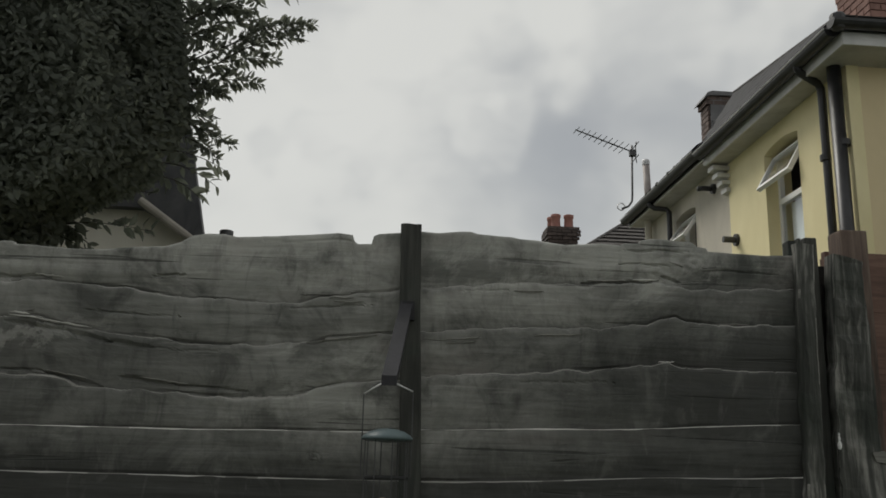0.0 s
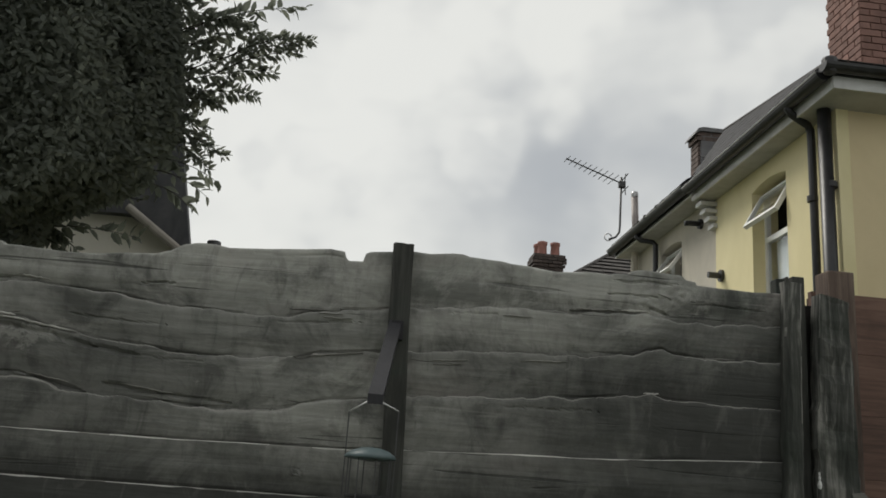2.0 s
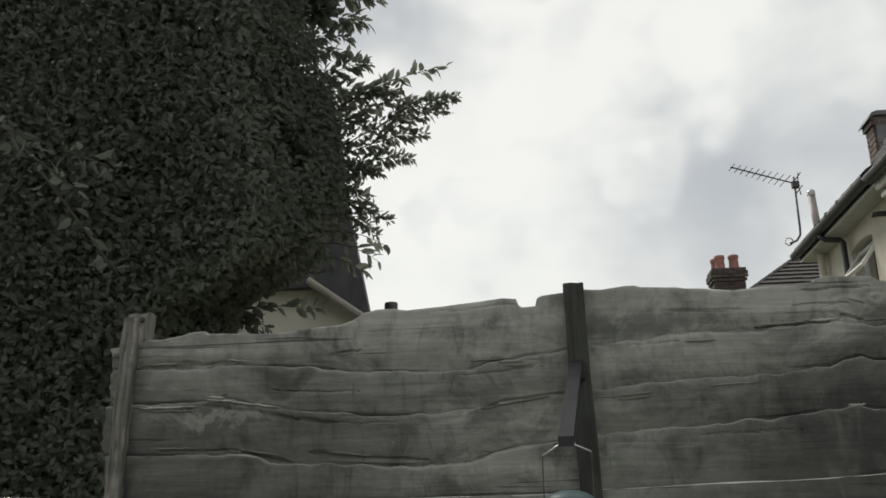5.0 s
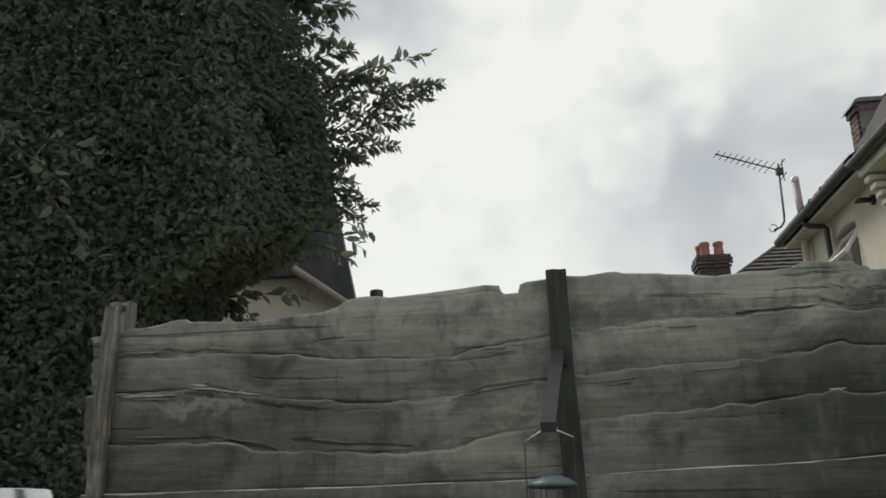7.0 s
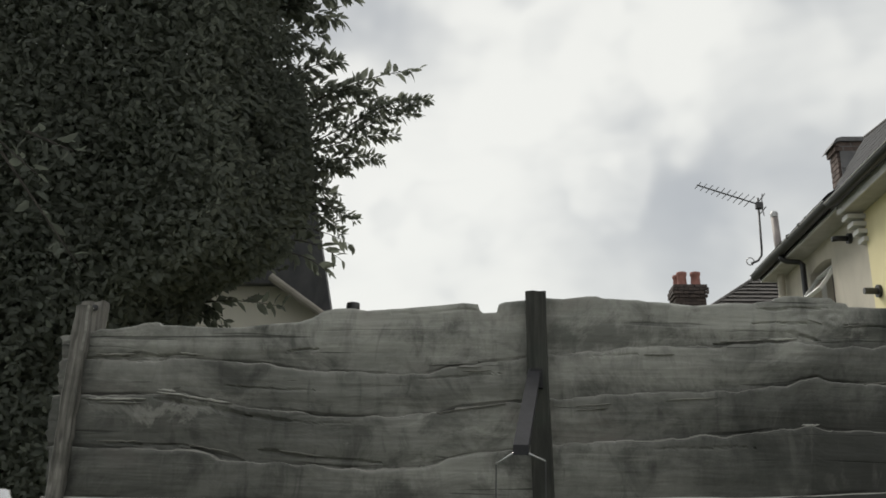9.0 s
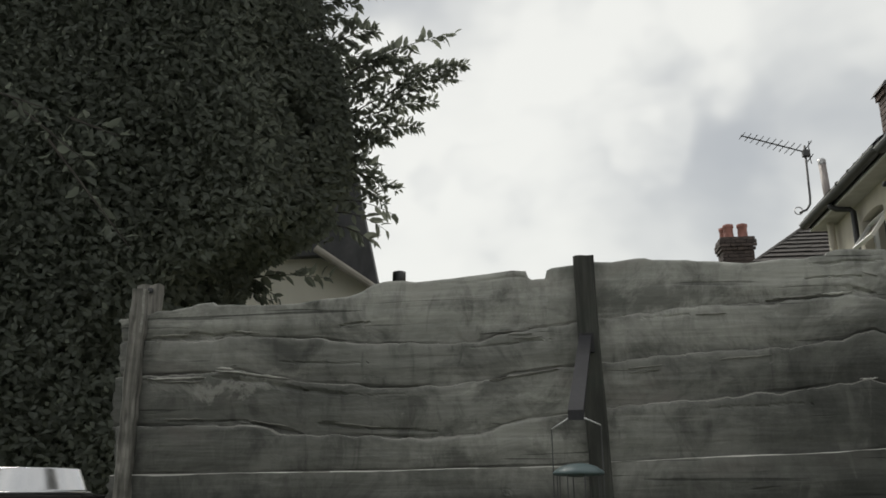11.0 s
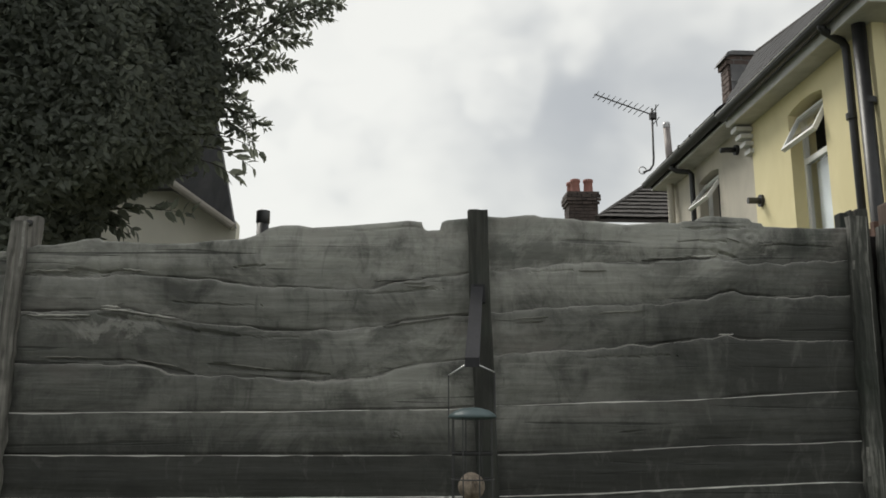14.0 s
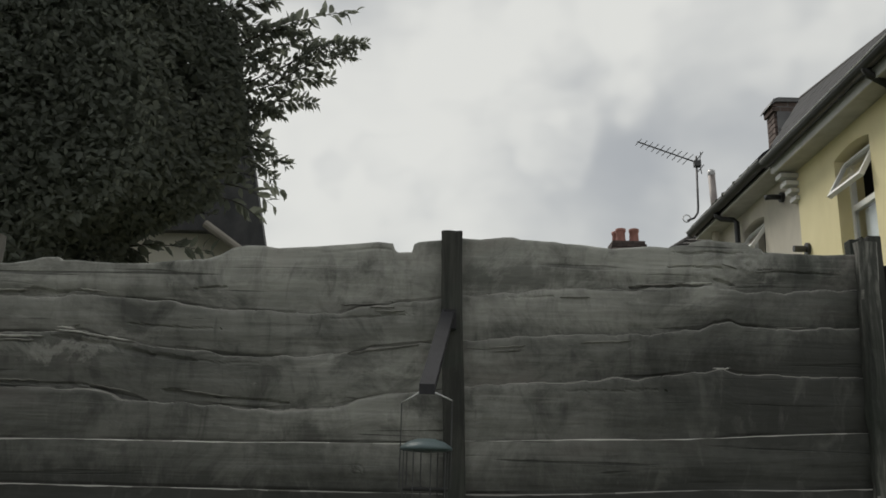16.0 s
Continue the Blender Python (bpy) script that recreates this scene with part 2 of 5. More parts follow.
    bp = n.new("ShaderNodeBump")
    bp.inputs["Strength"].default_value = 0.12
    bp.inputs["Distance"].default_value = 0.005
    l.new(grain.outputs["Fac"], bp.inputs["Height"])
    bp2 = n.new("ShaderNodeBump")
    bp2.inputs["Strength"].default_value = 0.14
    bp2.inputs["Distance"].default_value = 0.01
    l.new(ring.outputs["Fac"], bp2.inputs["Height"])
    l.new(bp.outputs["Normal"], bp2.inputs["Normal"])
    bp3 = n.new("ShaderNodeBump")
    bp3.invert = True
    bp3.inputs["Strength"].default_value = 0.7
    bp3.inputs["Distance"].default_value = 0.003
    l.new(checks, bp3.inputs["Height"])
    l.new(bp2.outputs["Normal"], bp3.inputs["Normal"])
    l.new(bp3.outputs["Normal"], b.inputs["Normal"])
    return m


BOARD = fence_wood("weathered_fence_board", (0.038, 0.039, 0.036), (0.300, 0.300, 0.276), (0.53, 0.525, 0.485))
# pale woods: put the sky-lit highlight on board edges; splinters use them too
EDGE_WOOD = wood("worn_wood_with_highlight", (0.10, 0.098, 0.088), (0.24, 0.235, 0.212), (0.40, 0.39, 0.36), "X", bump=0.6)
ARRIS = wood("pale_wood_with_highlight", (0.20, 0.195, 0.18), (0.54, 0.53, 0.49), (0.78, 0.77, 0.73), "X", bump=0.6)
BATTEN = wood("weathered_batten", (0.022, 0.021, 0.019), (0.215, 0.205, 0.185), (0.47, 0.45, 0.41), "Z", algae=(0.05, 0.052, 0.043))
DARK_BATTEN = wood("dark_batten", (0.016, 0.017, 0.015), (0.036, 0.037, 0.032), (0.08, 0.08, 0.07), "Z", algae=(0.03, 0.045, 0.035))
STAINED = wood("brown_stained_board", (0.062, 0.036, 0.027), (0.118, 0.066, 0.048), (0.185, 0.108, 0.08), "X", rough=0.7, bump=0.25)
POST_BROWN = wood("brown_post", (0.05, 0.035, 0.028), (0.12, 0.085, 0.068), (0.2, 0.15, 0.12), "Z")
RAIL_WOOD = wood("dark_rail_timber", (0.009, 0.0085, 0.0075), (0.022, 0.020, 0.018), (0.062, 0.058, 0.05), "X")
OLD_POST = wood("green_grey_post", (0.016, 0.018, 0.015), (0.085, 0.087, 0.077), (0.42, 0.41, 0.375), "Z", algae=(0.03, 0.04, 0.03))
DARK_WOOD = wood("damp_timber_and_gap_shade", (0.008, 0.0065, 0.006), (0.015, 0.0115, 0.0105), (0.026, 0.021, 0.019), "X")
GREY_WOOD = wood("grey_timber", (0.010, 0.0095, 0.009), (0.024, 0.022, 0.020), (0.050, 0.046, 0.041), "Z")
ARM = mottled("dark_bracket_plastic", (0.014, 0.0135, 0.017), (0.026, 0.025, 0.030), 20, 0.6)
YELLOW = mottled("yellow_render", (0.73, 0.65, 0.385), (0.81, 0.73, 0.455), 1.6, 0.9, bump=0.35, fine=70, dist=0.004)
# front wall render: a darker, browner tone than the side wall
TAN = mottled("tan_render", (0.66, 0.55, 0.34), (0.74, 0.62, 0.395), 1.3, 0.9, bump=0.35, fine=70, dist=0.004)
GREY_RENDER = mottled("grey_pebbledash", (0.46, 0.43, 0.37), (0.58, 0.54, 0.46), 2.0, 0.95, bump=0.6, fine=60, dist=0.006)
BACK_WALL = mottled("pale_grey_render", (0.50, 0.52, 0.55), (0.60, 0.62, 0.65), 2.0, 0.9, bump=0.4, fine=60)
CREAM = mottled("cream_render", (0.68, 0.65, 0.57), (0.78, 0.75, 0.66), 1.5, 0.9, bump=0.3, fine=60)
WHITE = mottled("white_paint", (0.72, 0.72, 0.70), (0.82, 0.82, 0.80), 5, 0.5, bump=0.05)
TRIM = mottled("pale_grey_trim", (0.56, 0.56, 0.55), (0.68, 0.68, 0.67), 4, 0.6, bump=0.08)
SOFFIT = mottled("grey_white_soffit", (0.40, 0.39, 0.37), (0.52, 0.51, 0.49), 4, 0.6, bump=0.08)
BLACK = mottled("black_plastic", (0.012, 0.012, 0.013), (0.03, 0.03, 0.032), 7, 0.42, bump=0.05)
# pale rim colour paints the sky's glint along the black gutter
BEAD = mottled("gutter_rim_highlight", (0.42, 0.42, 0.43), (0.62, 0.62, 0.62), 9, 0.35, bump=0.05)
FLASHING = mottled("grey_lead_and_render", (0.10, 0.10, 0.105), (0.17, 0.17, 0.175), 4, 0.7, bump=0.3, fine=40)
SLATE = mottled("slate", (0.045, 0.046, 0.050), (0.085, 0.085, 0.09), 5, 0.7, bump=0.3, vary=0.2)
DARK_SLATE = mottled("damp_black_slate", (0.012, 0.012, 0.014), (0.026, 0.026, 0.029), 5, 0.85, bump=0.2, vary=0.1)
TILE = mottled("brown_roof_tile", (0.03, 0.026, 0.024), (0.058, 0.05, 0.045), 5, 0.8, bump=0.3, vary=0.25)
BRICK = mottled("red_brick", (0.165, 0.092, 0.076), (0.25, 0.142, 0.117), 5, 0.9, bump=0.5, fine=120, dist=0.004, vary=0.16)
OLD_BRICK = mottled("sooty_brick", (0.085, 0.064, 0.058), (0.145, 0.108, 0.095), 12, 0.9, bump=0.5, fine=120, vary=0.25)
SOOT_BRICK = mottled("soot_black_brick", (0.045, 0.036, 0.034), (0.085, 0.066, 0.06), 12, 0.9, bump=0.5, fine=120, vary=0.25)
MORTAR = mottled("mortar", (0.20, 0.11, 0.085), (0.27, 0.155, 0.125), 15, 0.95, bump=0.4)
POT = mottled("terracotta", (0.24, 0.11, 0.09), (0.33, 0.155, 0.13), 9, 0.8, bump=0.2)
ALU = mottled("dull_aluminium", (0.36, 0.36, 0.36), (0.5, 0.5, 0.5), 9, 0.45, 0.8, bump=0.05)
DARK_METAL = mottled("dark_metal", (0.05, 0.05, 0.052), (0.09, 0.09, 0.092), 12, 0.5, 0.4, bump=0.05)
STEEL = mottled("polished_steel", (0.60, 0.60, 0.61), (0.68, 0.68, 0.69), 8, 0.22, 1.0, bump=0.0)
FLUE = mottled("dull_zinc", (0.28, 0.25, 0.24), (0.40, 0.36, 0.345), 7, 0.6, 0.2, bump=0.1)
WIRE = mottled("bright_wire", (0.6, 0.6, 0.6), (0.75, 0.75, 0.75), 20, 0.3, 0.9, bump=0.0)
FEEDER_GREEN = mottled("blue_green_coating", (0.075, 0.11, 0.115), (0.12, 0.165, 0.17), 14, 0.4, bump=0.1)
FAT = mottled("suet", (0.11, 0.085, 0.065), (0.40, 0.33, 0.26), 75, 0.85, bump=0.8, fine=110, dist=0.005)
ROPE = mottled("pale_rope", (0.05, 0.046, 0.042), (0.12, 0.115, 0.105), 60, 0.9, bump=0.6)
MOSS = mottled("dark_moss", (0.018, 0.020, 0.014), (0.05, 0.052, 0.038), 40, 0.95, bump=0.8, fine=120, dist=0.006)
BARK = mottled("bark", (0.02, 0.017, 0.013), (0.055, 0.045, 0.036), 12, 0.95, bump=0.8, fine=40, dist=0.01)
SOIL = mottled("grass_and_soil", (0.035, 0.04, 0.02), (0.07, 0.085, 0.035), 2.2, 0.95, bump=0.8, fine=35, dist=0.02)
RUBBER = mottled("black_rubber", (0.012, 0.012, 0.012), (0.022, 0.022, 0.022), 10, 0.7)
ROOM = mottled("dim_room", (0.05, 0.05, 0.05), (0.08, 0.08, 0.08), 3, 0.9)
BLIND = mottled("pale_blind", (0.66, 0.70, 0.72), (0.74, 0.78, 0.80), 3, 0.8)
SOFFIT_BROWN = mottled("dull_brown_board", (0.30, 0.275, 0.24), (0.40, 0.37, 0.33), 4, 0.8, bump=0.1)

GLASS, _, _, gb = material("window_glass", 0.03)
gb.inputs["Transmission Weight"].default_value = 1.0
gb.inputs["IOR"].default_value = 1.45
gb.inputs["Base Color"].default_value = (0.9, 0.93, 0.93, 1)


def leaf_material():
    m, n, l, b = material("leaf", 0.7)
    b.inputs["Specular IOR Level"].default_value = 0.38
    geo = n.new("ShaderNodeNewGeometry")
    r = ramp(n, [(0.0, (0.102, 0.114, 0.094)), (0.55, (0.108, 0.120, 0.100)), (1.0, (0.114, 0.126, 0.106))])
    l.new(geo.outputs["Random Per Island"], r.inputs["Fac"])
    l.new(r.outputs["Color"], b.inputs["Base Color"])
    tr = n.new("ShaderNodeBsdfTranslucent")
    tr.inputs["Color"].default_value = (0.27, 0.29, 0.23, 1)
    mx = n.new("ShaderNodeMixShader")
    mx.inputs["Fac"].default_value = 0.5
    l.new(b.outputs["BSDF"], mx.inputs[1])
    l.new(tr.outputs["BSDF"], mx.inputs[2])
    l.new(mx.outputs["Shader"], n["Material Output"].inputs["Surface"])
    return m


LEAF = leaf_material()


# ---- building helpers ----
def thing(name, base, label, category, group="", kind=""):
    ob = new(name)
    ob.location = base
    ob.empty_display_size = 0.1
    return tagged(ob, label, category, group, kind)


def adopt(ob, parent):
    ob.parent = parent
    if parent.parent is None:
        ob.matrix_parent_inverse = Matrix.Translation(-parent.location)
    return ob


def mesh_of(bm, mat, smooth=False, name="mesh"):
    bmesh.ops.recalc_face_normals(bm, faces=bm.faces)
    me = bpy.data.meshes.new(name)
    bm.to_mesh(me)
    bm.free()
    me.materials.append(mat)
    if smooth:
        for p in me.polygons:
            p.use_smooth = True
    return me


def part(name, bm, mat, parent, label="", smooth=False):
    """One mesh object under a thing or part, built in world coordinates."""
    ob = new(name, mesh_of(bm, mat, smooth, name))
    adopt(ob, parent)
    return tagged(ob, label)


def solo(name, bm, mat, label, category, kind="", smooth=False, group=""):
    return tagged(new(name, mesh_of(bm, mat, smooth, name)), label, category, group, kind)


def box(bm, x0, x1, y0, y1, z0, z1, bevel=0.0, turn=None):
    vs = [bm.verts.new((x, y, z)) for x in (x0, x1) for y in (y0, y1) for z in (z0, z1)]
    fs = [bm.faces.new([vs[i] for i in f]) for f in ((0, 1, 3, 2), (4, 6, 7, 5), (0, 4, 5, 1), (2, 3, 7, 6), (0, 2, 6, 4), (1, 5, 7, 3))]
    if turn is not None:
        bmesh.ops.transform(bm, matrix=turn, verts=vs)
    if bevel:
        es = list({e for f in fs for e in f.edges})
        bmesh.ops.bevel(bm, geom=es, offset=bevel, segments=2, affect="EDGES", profile=0.6)
    return bm


def boxed(*a, **k):
    return box(bmesh.new(), *a, **k)


def tube(bm, pts, radii, sides=10, closed_ends=True):
    """A tube along points, with one radius or one for each point."""
    pts = [Vector(p) for p in pts]
    if not hasattr(radii, "__len__"):
        radii = [radii] * len(pts)
    rings = []
    side = None
    for i, p in enumerate(pts):
        d = (pts[min(i + 1, len(pts) - 1)] - pts[max(i - 1, 0)]).normalized()
        if side is None:
            side = d.orthogonal().normalized()
        side = (side - d * side.dot(d)).normalized()
        up = d.cross(side)
        rings.append([bm.verts.new(p + radii[i] * (math.cos(2 * math.pi * k / sides) * side + math.sin(2 * math.pi * k / sides) * up)) for k in range(sides)])
    for a, b in zip(rings, rings[1:]):
        for k in range(sides):
            bm.faces.new((a[k], a[(k + 1) % sides], b[(k + 1) % sides], b[k]))
    if closed_ends:
        bm.faces.new(rings[0][::-1])
        bm.faces.new(rings[-1])
    return bm


def lathe(bm, centre, profile, sides=32):
    """A turned form about the vertical through centre; profile of (radius, z)."""
    rings = []
    for r, z in profile:
        if r < 1e-5:
            rings.append([bm.verts.new((centre[0], centre[1], centre[2] + z))])
        else:
            rings.append([bm.verts.new((centre[0] + r * math.cos(2 * math.pi * k / sides), centre[1] + r * math.sin(2 * math.pi * k / sides), centre[2] + z)) for k in range(sides)])
    for a, b in zip(rings, rings[1:]):
        for k in range(sides):
            q = [a[k % len(a)], a[(k + 1) % len(a)], b[(k + 1) % len(b)], b[k % len(b)]]
            q = list(dict.fromkeys(q))
            if len(q) > 2:
                bm.faces.new(q)
    return bm


def prism(bm, poly, push):
    """A polygon given by points, pushed out along a vector."""
    a = [bm.verts.new(p) for p in poly]
    b = [bm.verts.new(Vector(p) + Vector(push)) for p in poly]
    bm.faces.new(a)
    bm.faces.new(b[::-1])
    for i in range(len(a)):
        bm.faces.new((a[i], b[i], b[(i + 1) % len(a)], a[(i + 1) % len(a)]))
    return bm


def curve_z(pts, x):
    """Smooth height at x along control points."""
    if x <= pts[0][0]:
        return pts[0][1]
    for (xa, za), (xb, zb) in zip(pts, pts[1:]):
        if x <= xb:
            u = (x - xa) / (xb - xa)
            u = u * u * (3 - 2 * u)
            return za + (zb - za) * u
    return pts[-1][1]


# ---- ground ----
bm = bmesh.new()
for i in range(-8, 9):
    for j in range(-8, 9):
        bm.verts.new((math.copysign(abs(i) ** 2.6, i) * 2.2, math.copysign(abs(j) ** 2.6, j) * 2.2, 0.0))
bm.verts.ensure_lookup_table()
for i in range(16):
    for j in range(16):
        a = i * 17 + j
        bm.faces.new([bm.verts[k] for k in (a, a + 17, a + 18, a + 1)])
solo("ground", bm, SOIL, "rough garden ground of grass and soil", "ground", "structure")

# unseen plain wall added behind, to block low sky and bounce grey fill
solo("wall_south", boxed(-9.0, 9.0, -3.5, -3.2, 0, 5.4), BACK_WALL, "plain pale grey rendered wall, unseen, added behind to shape the light", "wall", "structure")

# ---- the lap fence panel ----
FENCE_Y = 2.1
TOP = [(-1.01, 1.704), (-0.947, 1.710), (-0.92, 1.720), (-0.889, 1.720), (-0.844, 1.729), (-0.828, 1.734), (-0.795, 1.736), (-0.792, 1.730), (-0.735, 1.728), (-0.673, 1.725),
       (-0.612, 1.727), (-0.551, 1.735), (-0.497, 1.739), (-0.467, 1.749), (-0.443, 1.764), (-0.419, 1.769), (-0.382, 1.770), (-0.352, 1.765), (-0.268, 1.772), (-0.19, 1.779),
       (-0.15, 1.783), (-0.119, 1.781), (-0.114, 1.766), (-0.107, 1.762), (-0.079, 1.764), (-0.077, 1.780), (-0.065, 1.786), (0.025, 1.795), (0.06, 1.792), (0.107, 1.799),
       (0.127, 1.799), (0.142, 1.794), (0.212, 1.792), (0.230, 1.788), (0.264, 1.787), (0.327, 1.780), (0.397, 1.786), (0.445, 1.785), (0.457, 1.790), (0.485, 1.791),
       (0.489, 1.797), (0.510, 1.803), (0.602, 1.799), (0.610, 1.790), (0.631, 1.788), (0.634, 1.781), (0.69, 1.779), (0.763, 1.778), (0.85, 1.783)]
EDGES = [
    [(-1.01, 1.656), (-0.79, 1.654), (-0.756, 1.660), (-0.60, 1.652), (-0.43, 1.636), (-0.24, 1.632), (-0.156, 1.651), (-0.074, 1.661), (0.044, 1.677), (0.113, 1.684), (0.218, 1.696), (0.37, 1.697), (0.442, 1.704), (0.52, 1.706), (0.62, 1.698), (0.85, 1.708)],
    [(-1.01, 1.578), (-0.79, 1.583), (-0.74, 1.588), (-0.665, 1.571), (-0.543, 1.555), (-0.40, 1.543), (-0.30, 1.545), (-0.19, 1.556), (-0.145, 1.568), (-0.03, 1.578), (0.04, 1.586), (0.155, 1.596), (0.258, 1.603), (0.383, 1.606), (0.496, 1.620), (0.54, 1.633), (0.558, 1.637), (0.586, 1.627), (0.663, 1.623), (0.85, 1.630)],
    [(-1.01, 1.474), (-0.70, 1.472), (-0.60, 1.452), (-0.47, 1.447), (-0.36, 1.441), (-0.25, 1.446), (-0.10, 1.478), (-0.03, 1.484), (0.04, 1.496), (0.082, 1.501), (0.207, 1.507), (0.365, 1.520), (0.488, 1.531), (0.538, 1.540), (0.576, 1.532), (0.85, 1.530)],
    [(-1.01, 1.374), (-0.5, 1.377), (-0.08, 1.382), (0.04, 1.390), (0.34, 1.40), (0.85, 1.423)],
    [(-1.01, 1.291), (-0.08, 1.290), (0.04, 1.291), (0.65, 1.312), (0.85, 1.319)],
]
for k in range(14):
    drop = 0.084 * (k + 1)
    EDGES.append([(-0.985, 1.291 - drop), (0.0, 1.292 - drop), (0.835, 1.319 - drop * 1.01)])

fence = thing("lap_fence", (0, FENCE_Y, 0), "weathered grey-brown timber lap fence with wavy boards", "fence")


# splits in the boards: x, z at each end, half-height, depth
SPLITS = [
    (-0.79, 1.572, -0.65, 1.556, 0.0040, 0.014), (-0.67, 1.558, -0.575, 1.538, 0.0052, 0.016), (-0.60, 1.541, -0.49, 1.530, 0.0045, 0.014), (-0.52, 1.532, -0.36, 1.527, 0.0018, 0.005),
    (-0.94, 1.661, -0.76, 1.664, 0.0035, 0.010), (-0.86, 1.668, -0.70, 1.664, 0.0022, 0.007), (-0.95, 1.569, -0.80, 1.566, 0.0030, 0.009), (-0.93, 1.562, -0.82, 1.561, 0.0020, 0.006),
    (-0.90, 1.482, -0.70, 1.480, 0.0024, 0.008), (-0.71, 1.478, -0.585, 1.452, 0.0034, 0.011), (-0.57, 1.472, -0.44, 1.462, 0.0030, 0.010), (-0.46, 1.463, -0.30, 1.452, 0.0024, 0.008),
    (-0.52, 1.676, -0.44, 1.682, 0.0020, 0.006), (-0.66, 1.602, -0.45, 1.594, 0.0016, 0.005), (0.36, 1.700, 0.47, 1.704, 0.0030, 0.010), (0.44, 1.706, 0.52, 1.708, 0.0032, 0.010),
    (0.44, 1.744, 0.56, 1.747, 0.0016, 0.006), (0.10, 1.672, 0.22, 1.679, 0.0018, 0.005), (0.20, 1.490, 0.44, 1.494, 0.0016, 0.005), (-0.24, 1.62, -0.06, 1.636, 0.0018, 0.005),
    (-0.30, 1.758, -0.12, 1.769, 0.0016, 0.005), (0.6, 1.742, 0.80, 1.736, 0.002, 0.006), (0.53, 1.722, 0.575, 1.712, 0.0028, 0.009), (0.45, 1.772, 0.60, 1.775, 0.0022, 0.007),
]
KNOTS = [(0.545, 1.735, 0.020), (0.515, 1.725, 0.013), (-0.17, 1.331, 0.006), (0.60, 1.750, 0.012)]


def relief(x, z, seed):
    """How far the face lies back at a place: broad cupping, ridges of the grain, and the splits."""
    d = 0.0017 * noise.noise((x * 3.1, z * 45, seed)) + 0.0006 * noise.noise((x * 9, z * 150, seed + 5)) + 0.0003 * noise.noise((x * 16, z * 300, seed + 8))
    for xa, za, xb, zb, half, deep in SPLITS:
        if xa <= x <= xb:
            u = (x - xa) / (xb - xa)
            mid = za + (zb - za) * u + 0.004 * noise.noise((x * 22, za * 50, 2))
            taper = half * min(1.0, 5 * u, 5 * (1 - u)) * (1 + 0.5 * noise.noise((x * 40, zb * 31, 1)))
            if abs(z - mid) < taper * 1.6:
                d += 0.75 * deep * (1 - abs(z - mid) / (taper * 1.6)) ** 0.7
    for kx, kz, r in KNOTS:
        q = math.hypot((x - kx) * 0.7, z - kz) / r
        if q < 2.2:
            d += 0.002 * math.cos(q * 4.5 + 2 * noise.noise((x * 30, z * 30, 4))) * (1 - q / 2.2)
    return d


def lap_board(upper, lower, k):
    """A thin board whose worn top edge stands proud of the board above and whose foot tucks behind the next."""
    rnd = random.Random(40 + k)
    bm = bmesh.new()
    left = -0.985 - rnd.uniform(0.0, 0.024)
    right = 0.835 + rnd.uniform(0.0, 0.012)
    n, rows = (420, 34) if k < 7 else (90, 5)
    amp = 0.0007 if k == 0 else 0.0022 if k < 4 else 0.0009
    cols = []
    seed = 10.0 * k
    for i in range(n + 1):
        x = left + (right - left) * i / n
        top = (np.interp(x, *zip(*upper)) if k == 0 else curve_z(upper, x)) + amp * (noise.noise((x * 9, seed, 0)) + 0.6 * noise.noise((x * 31, seed, 3)))
        if 0 < k < 4:
            top += 0.0016 * math.floor(3 * noise.noise((x * 26, seed, 1)))
        foot = min(curve_z(lower, x) - 0.022, top - 0.03)
        bow = 0.004 * noise.noise((x * 1.7, seed, 9))
        run = 0.5 + 0.5 * noise.noise((x * 5, seed, 4)) + 0.35 * noise.noise((x * 23, seed, 6))
        worn = max(0.0003, (0.0036 if 0 < k < 4 else 0.0027 if k else 0.002) * (run * 1.7 - 0.12))
        back = 0.002 if k < 4 else 0.0
        col = [bm.verts.new((x, FENCE_Y + bow + back + 0.0055, top)), bm.verts.new((x, FENCE_Y + bow + back, top - worn))]
        low = curve_z(lower, x)
        gap = 0.008 * max(0.0, min(1.0, 0.35 + 2.4 * noise.noise((x * 6, seed, 21)) + (0.2 if x < 0 else -0.4)))
        for j in range(1, rows + 1):
            u = j / rows
            z = top - worn + (foot - top + worn) * u
            col.append(bm.verts.new((x, FENCE_Y + bow + 0.002 * max(0.0, 1 - u / 0.05) ** 2 * (k < 4) + 0.023 * max(0.0, u - 0.45) ** 1.2 + 0.008 * u + relief(x, z, seed) * min(1, 3 * u + 0.2) + gap * max(0.0, 1 - abs(z - low - 0.001) / 0.004) * (k < 5), z)))
        col.append(bm.verts.new((x, FENCE_Y + bow + 0.040, foot)))
        col.append(bm.verts.new((x, FENCE_Y + bow + 0.024, top)))
        cols.append(col)
    # sawn ends frayed by the weather
    for v in cols[0]:
        v.co.x -= 0.016 * max(0.0, noise.noise((v.co.z * 75, seed, 2)) + 0.1)
    m = len(cols[0])
    for a, b in zip(cols, cols[1:]):
        for j in range(m):
            f = bm.faces.new((a[j], a[(j + 1) % m], b[(j + 1) % m], b[j]))
            # arris faces in the pale woods, so the edge highlight sits in the colour
            if j in (0, m - 1) and k > 3:
                f.material_index = 1 if noise.noise((a[j].co.x * 8, seed, 11)) > -0.22 else 2
            elif j in (0, m - 1) and k:
                f.material_index = 2
    bm.faces.new(cols[0][::-1])
    bm.faces.new(cols[-1])
    return bm


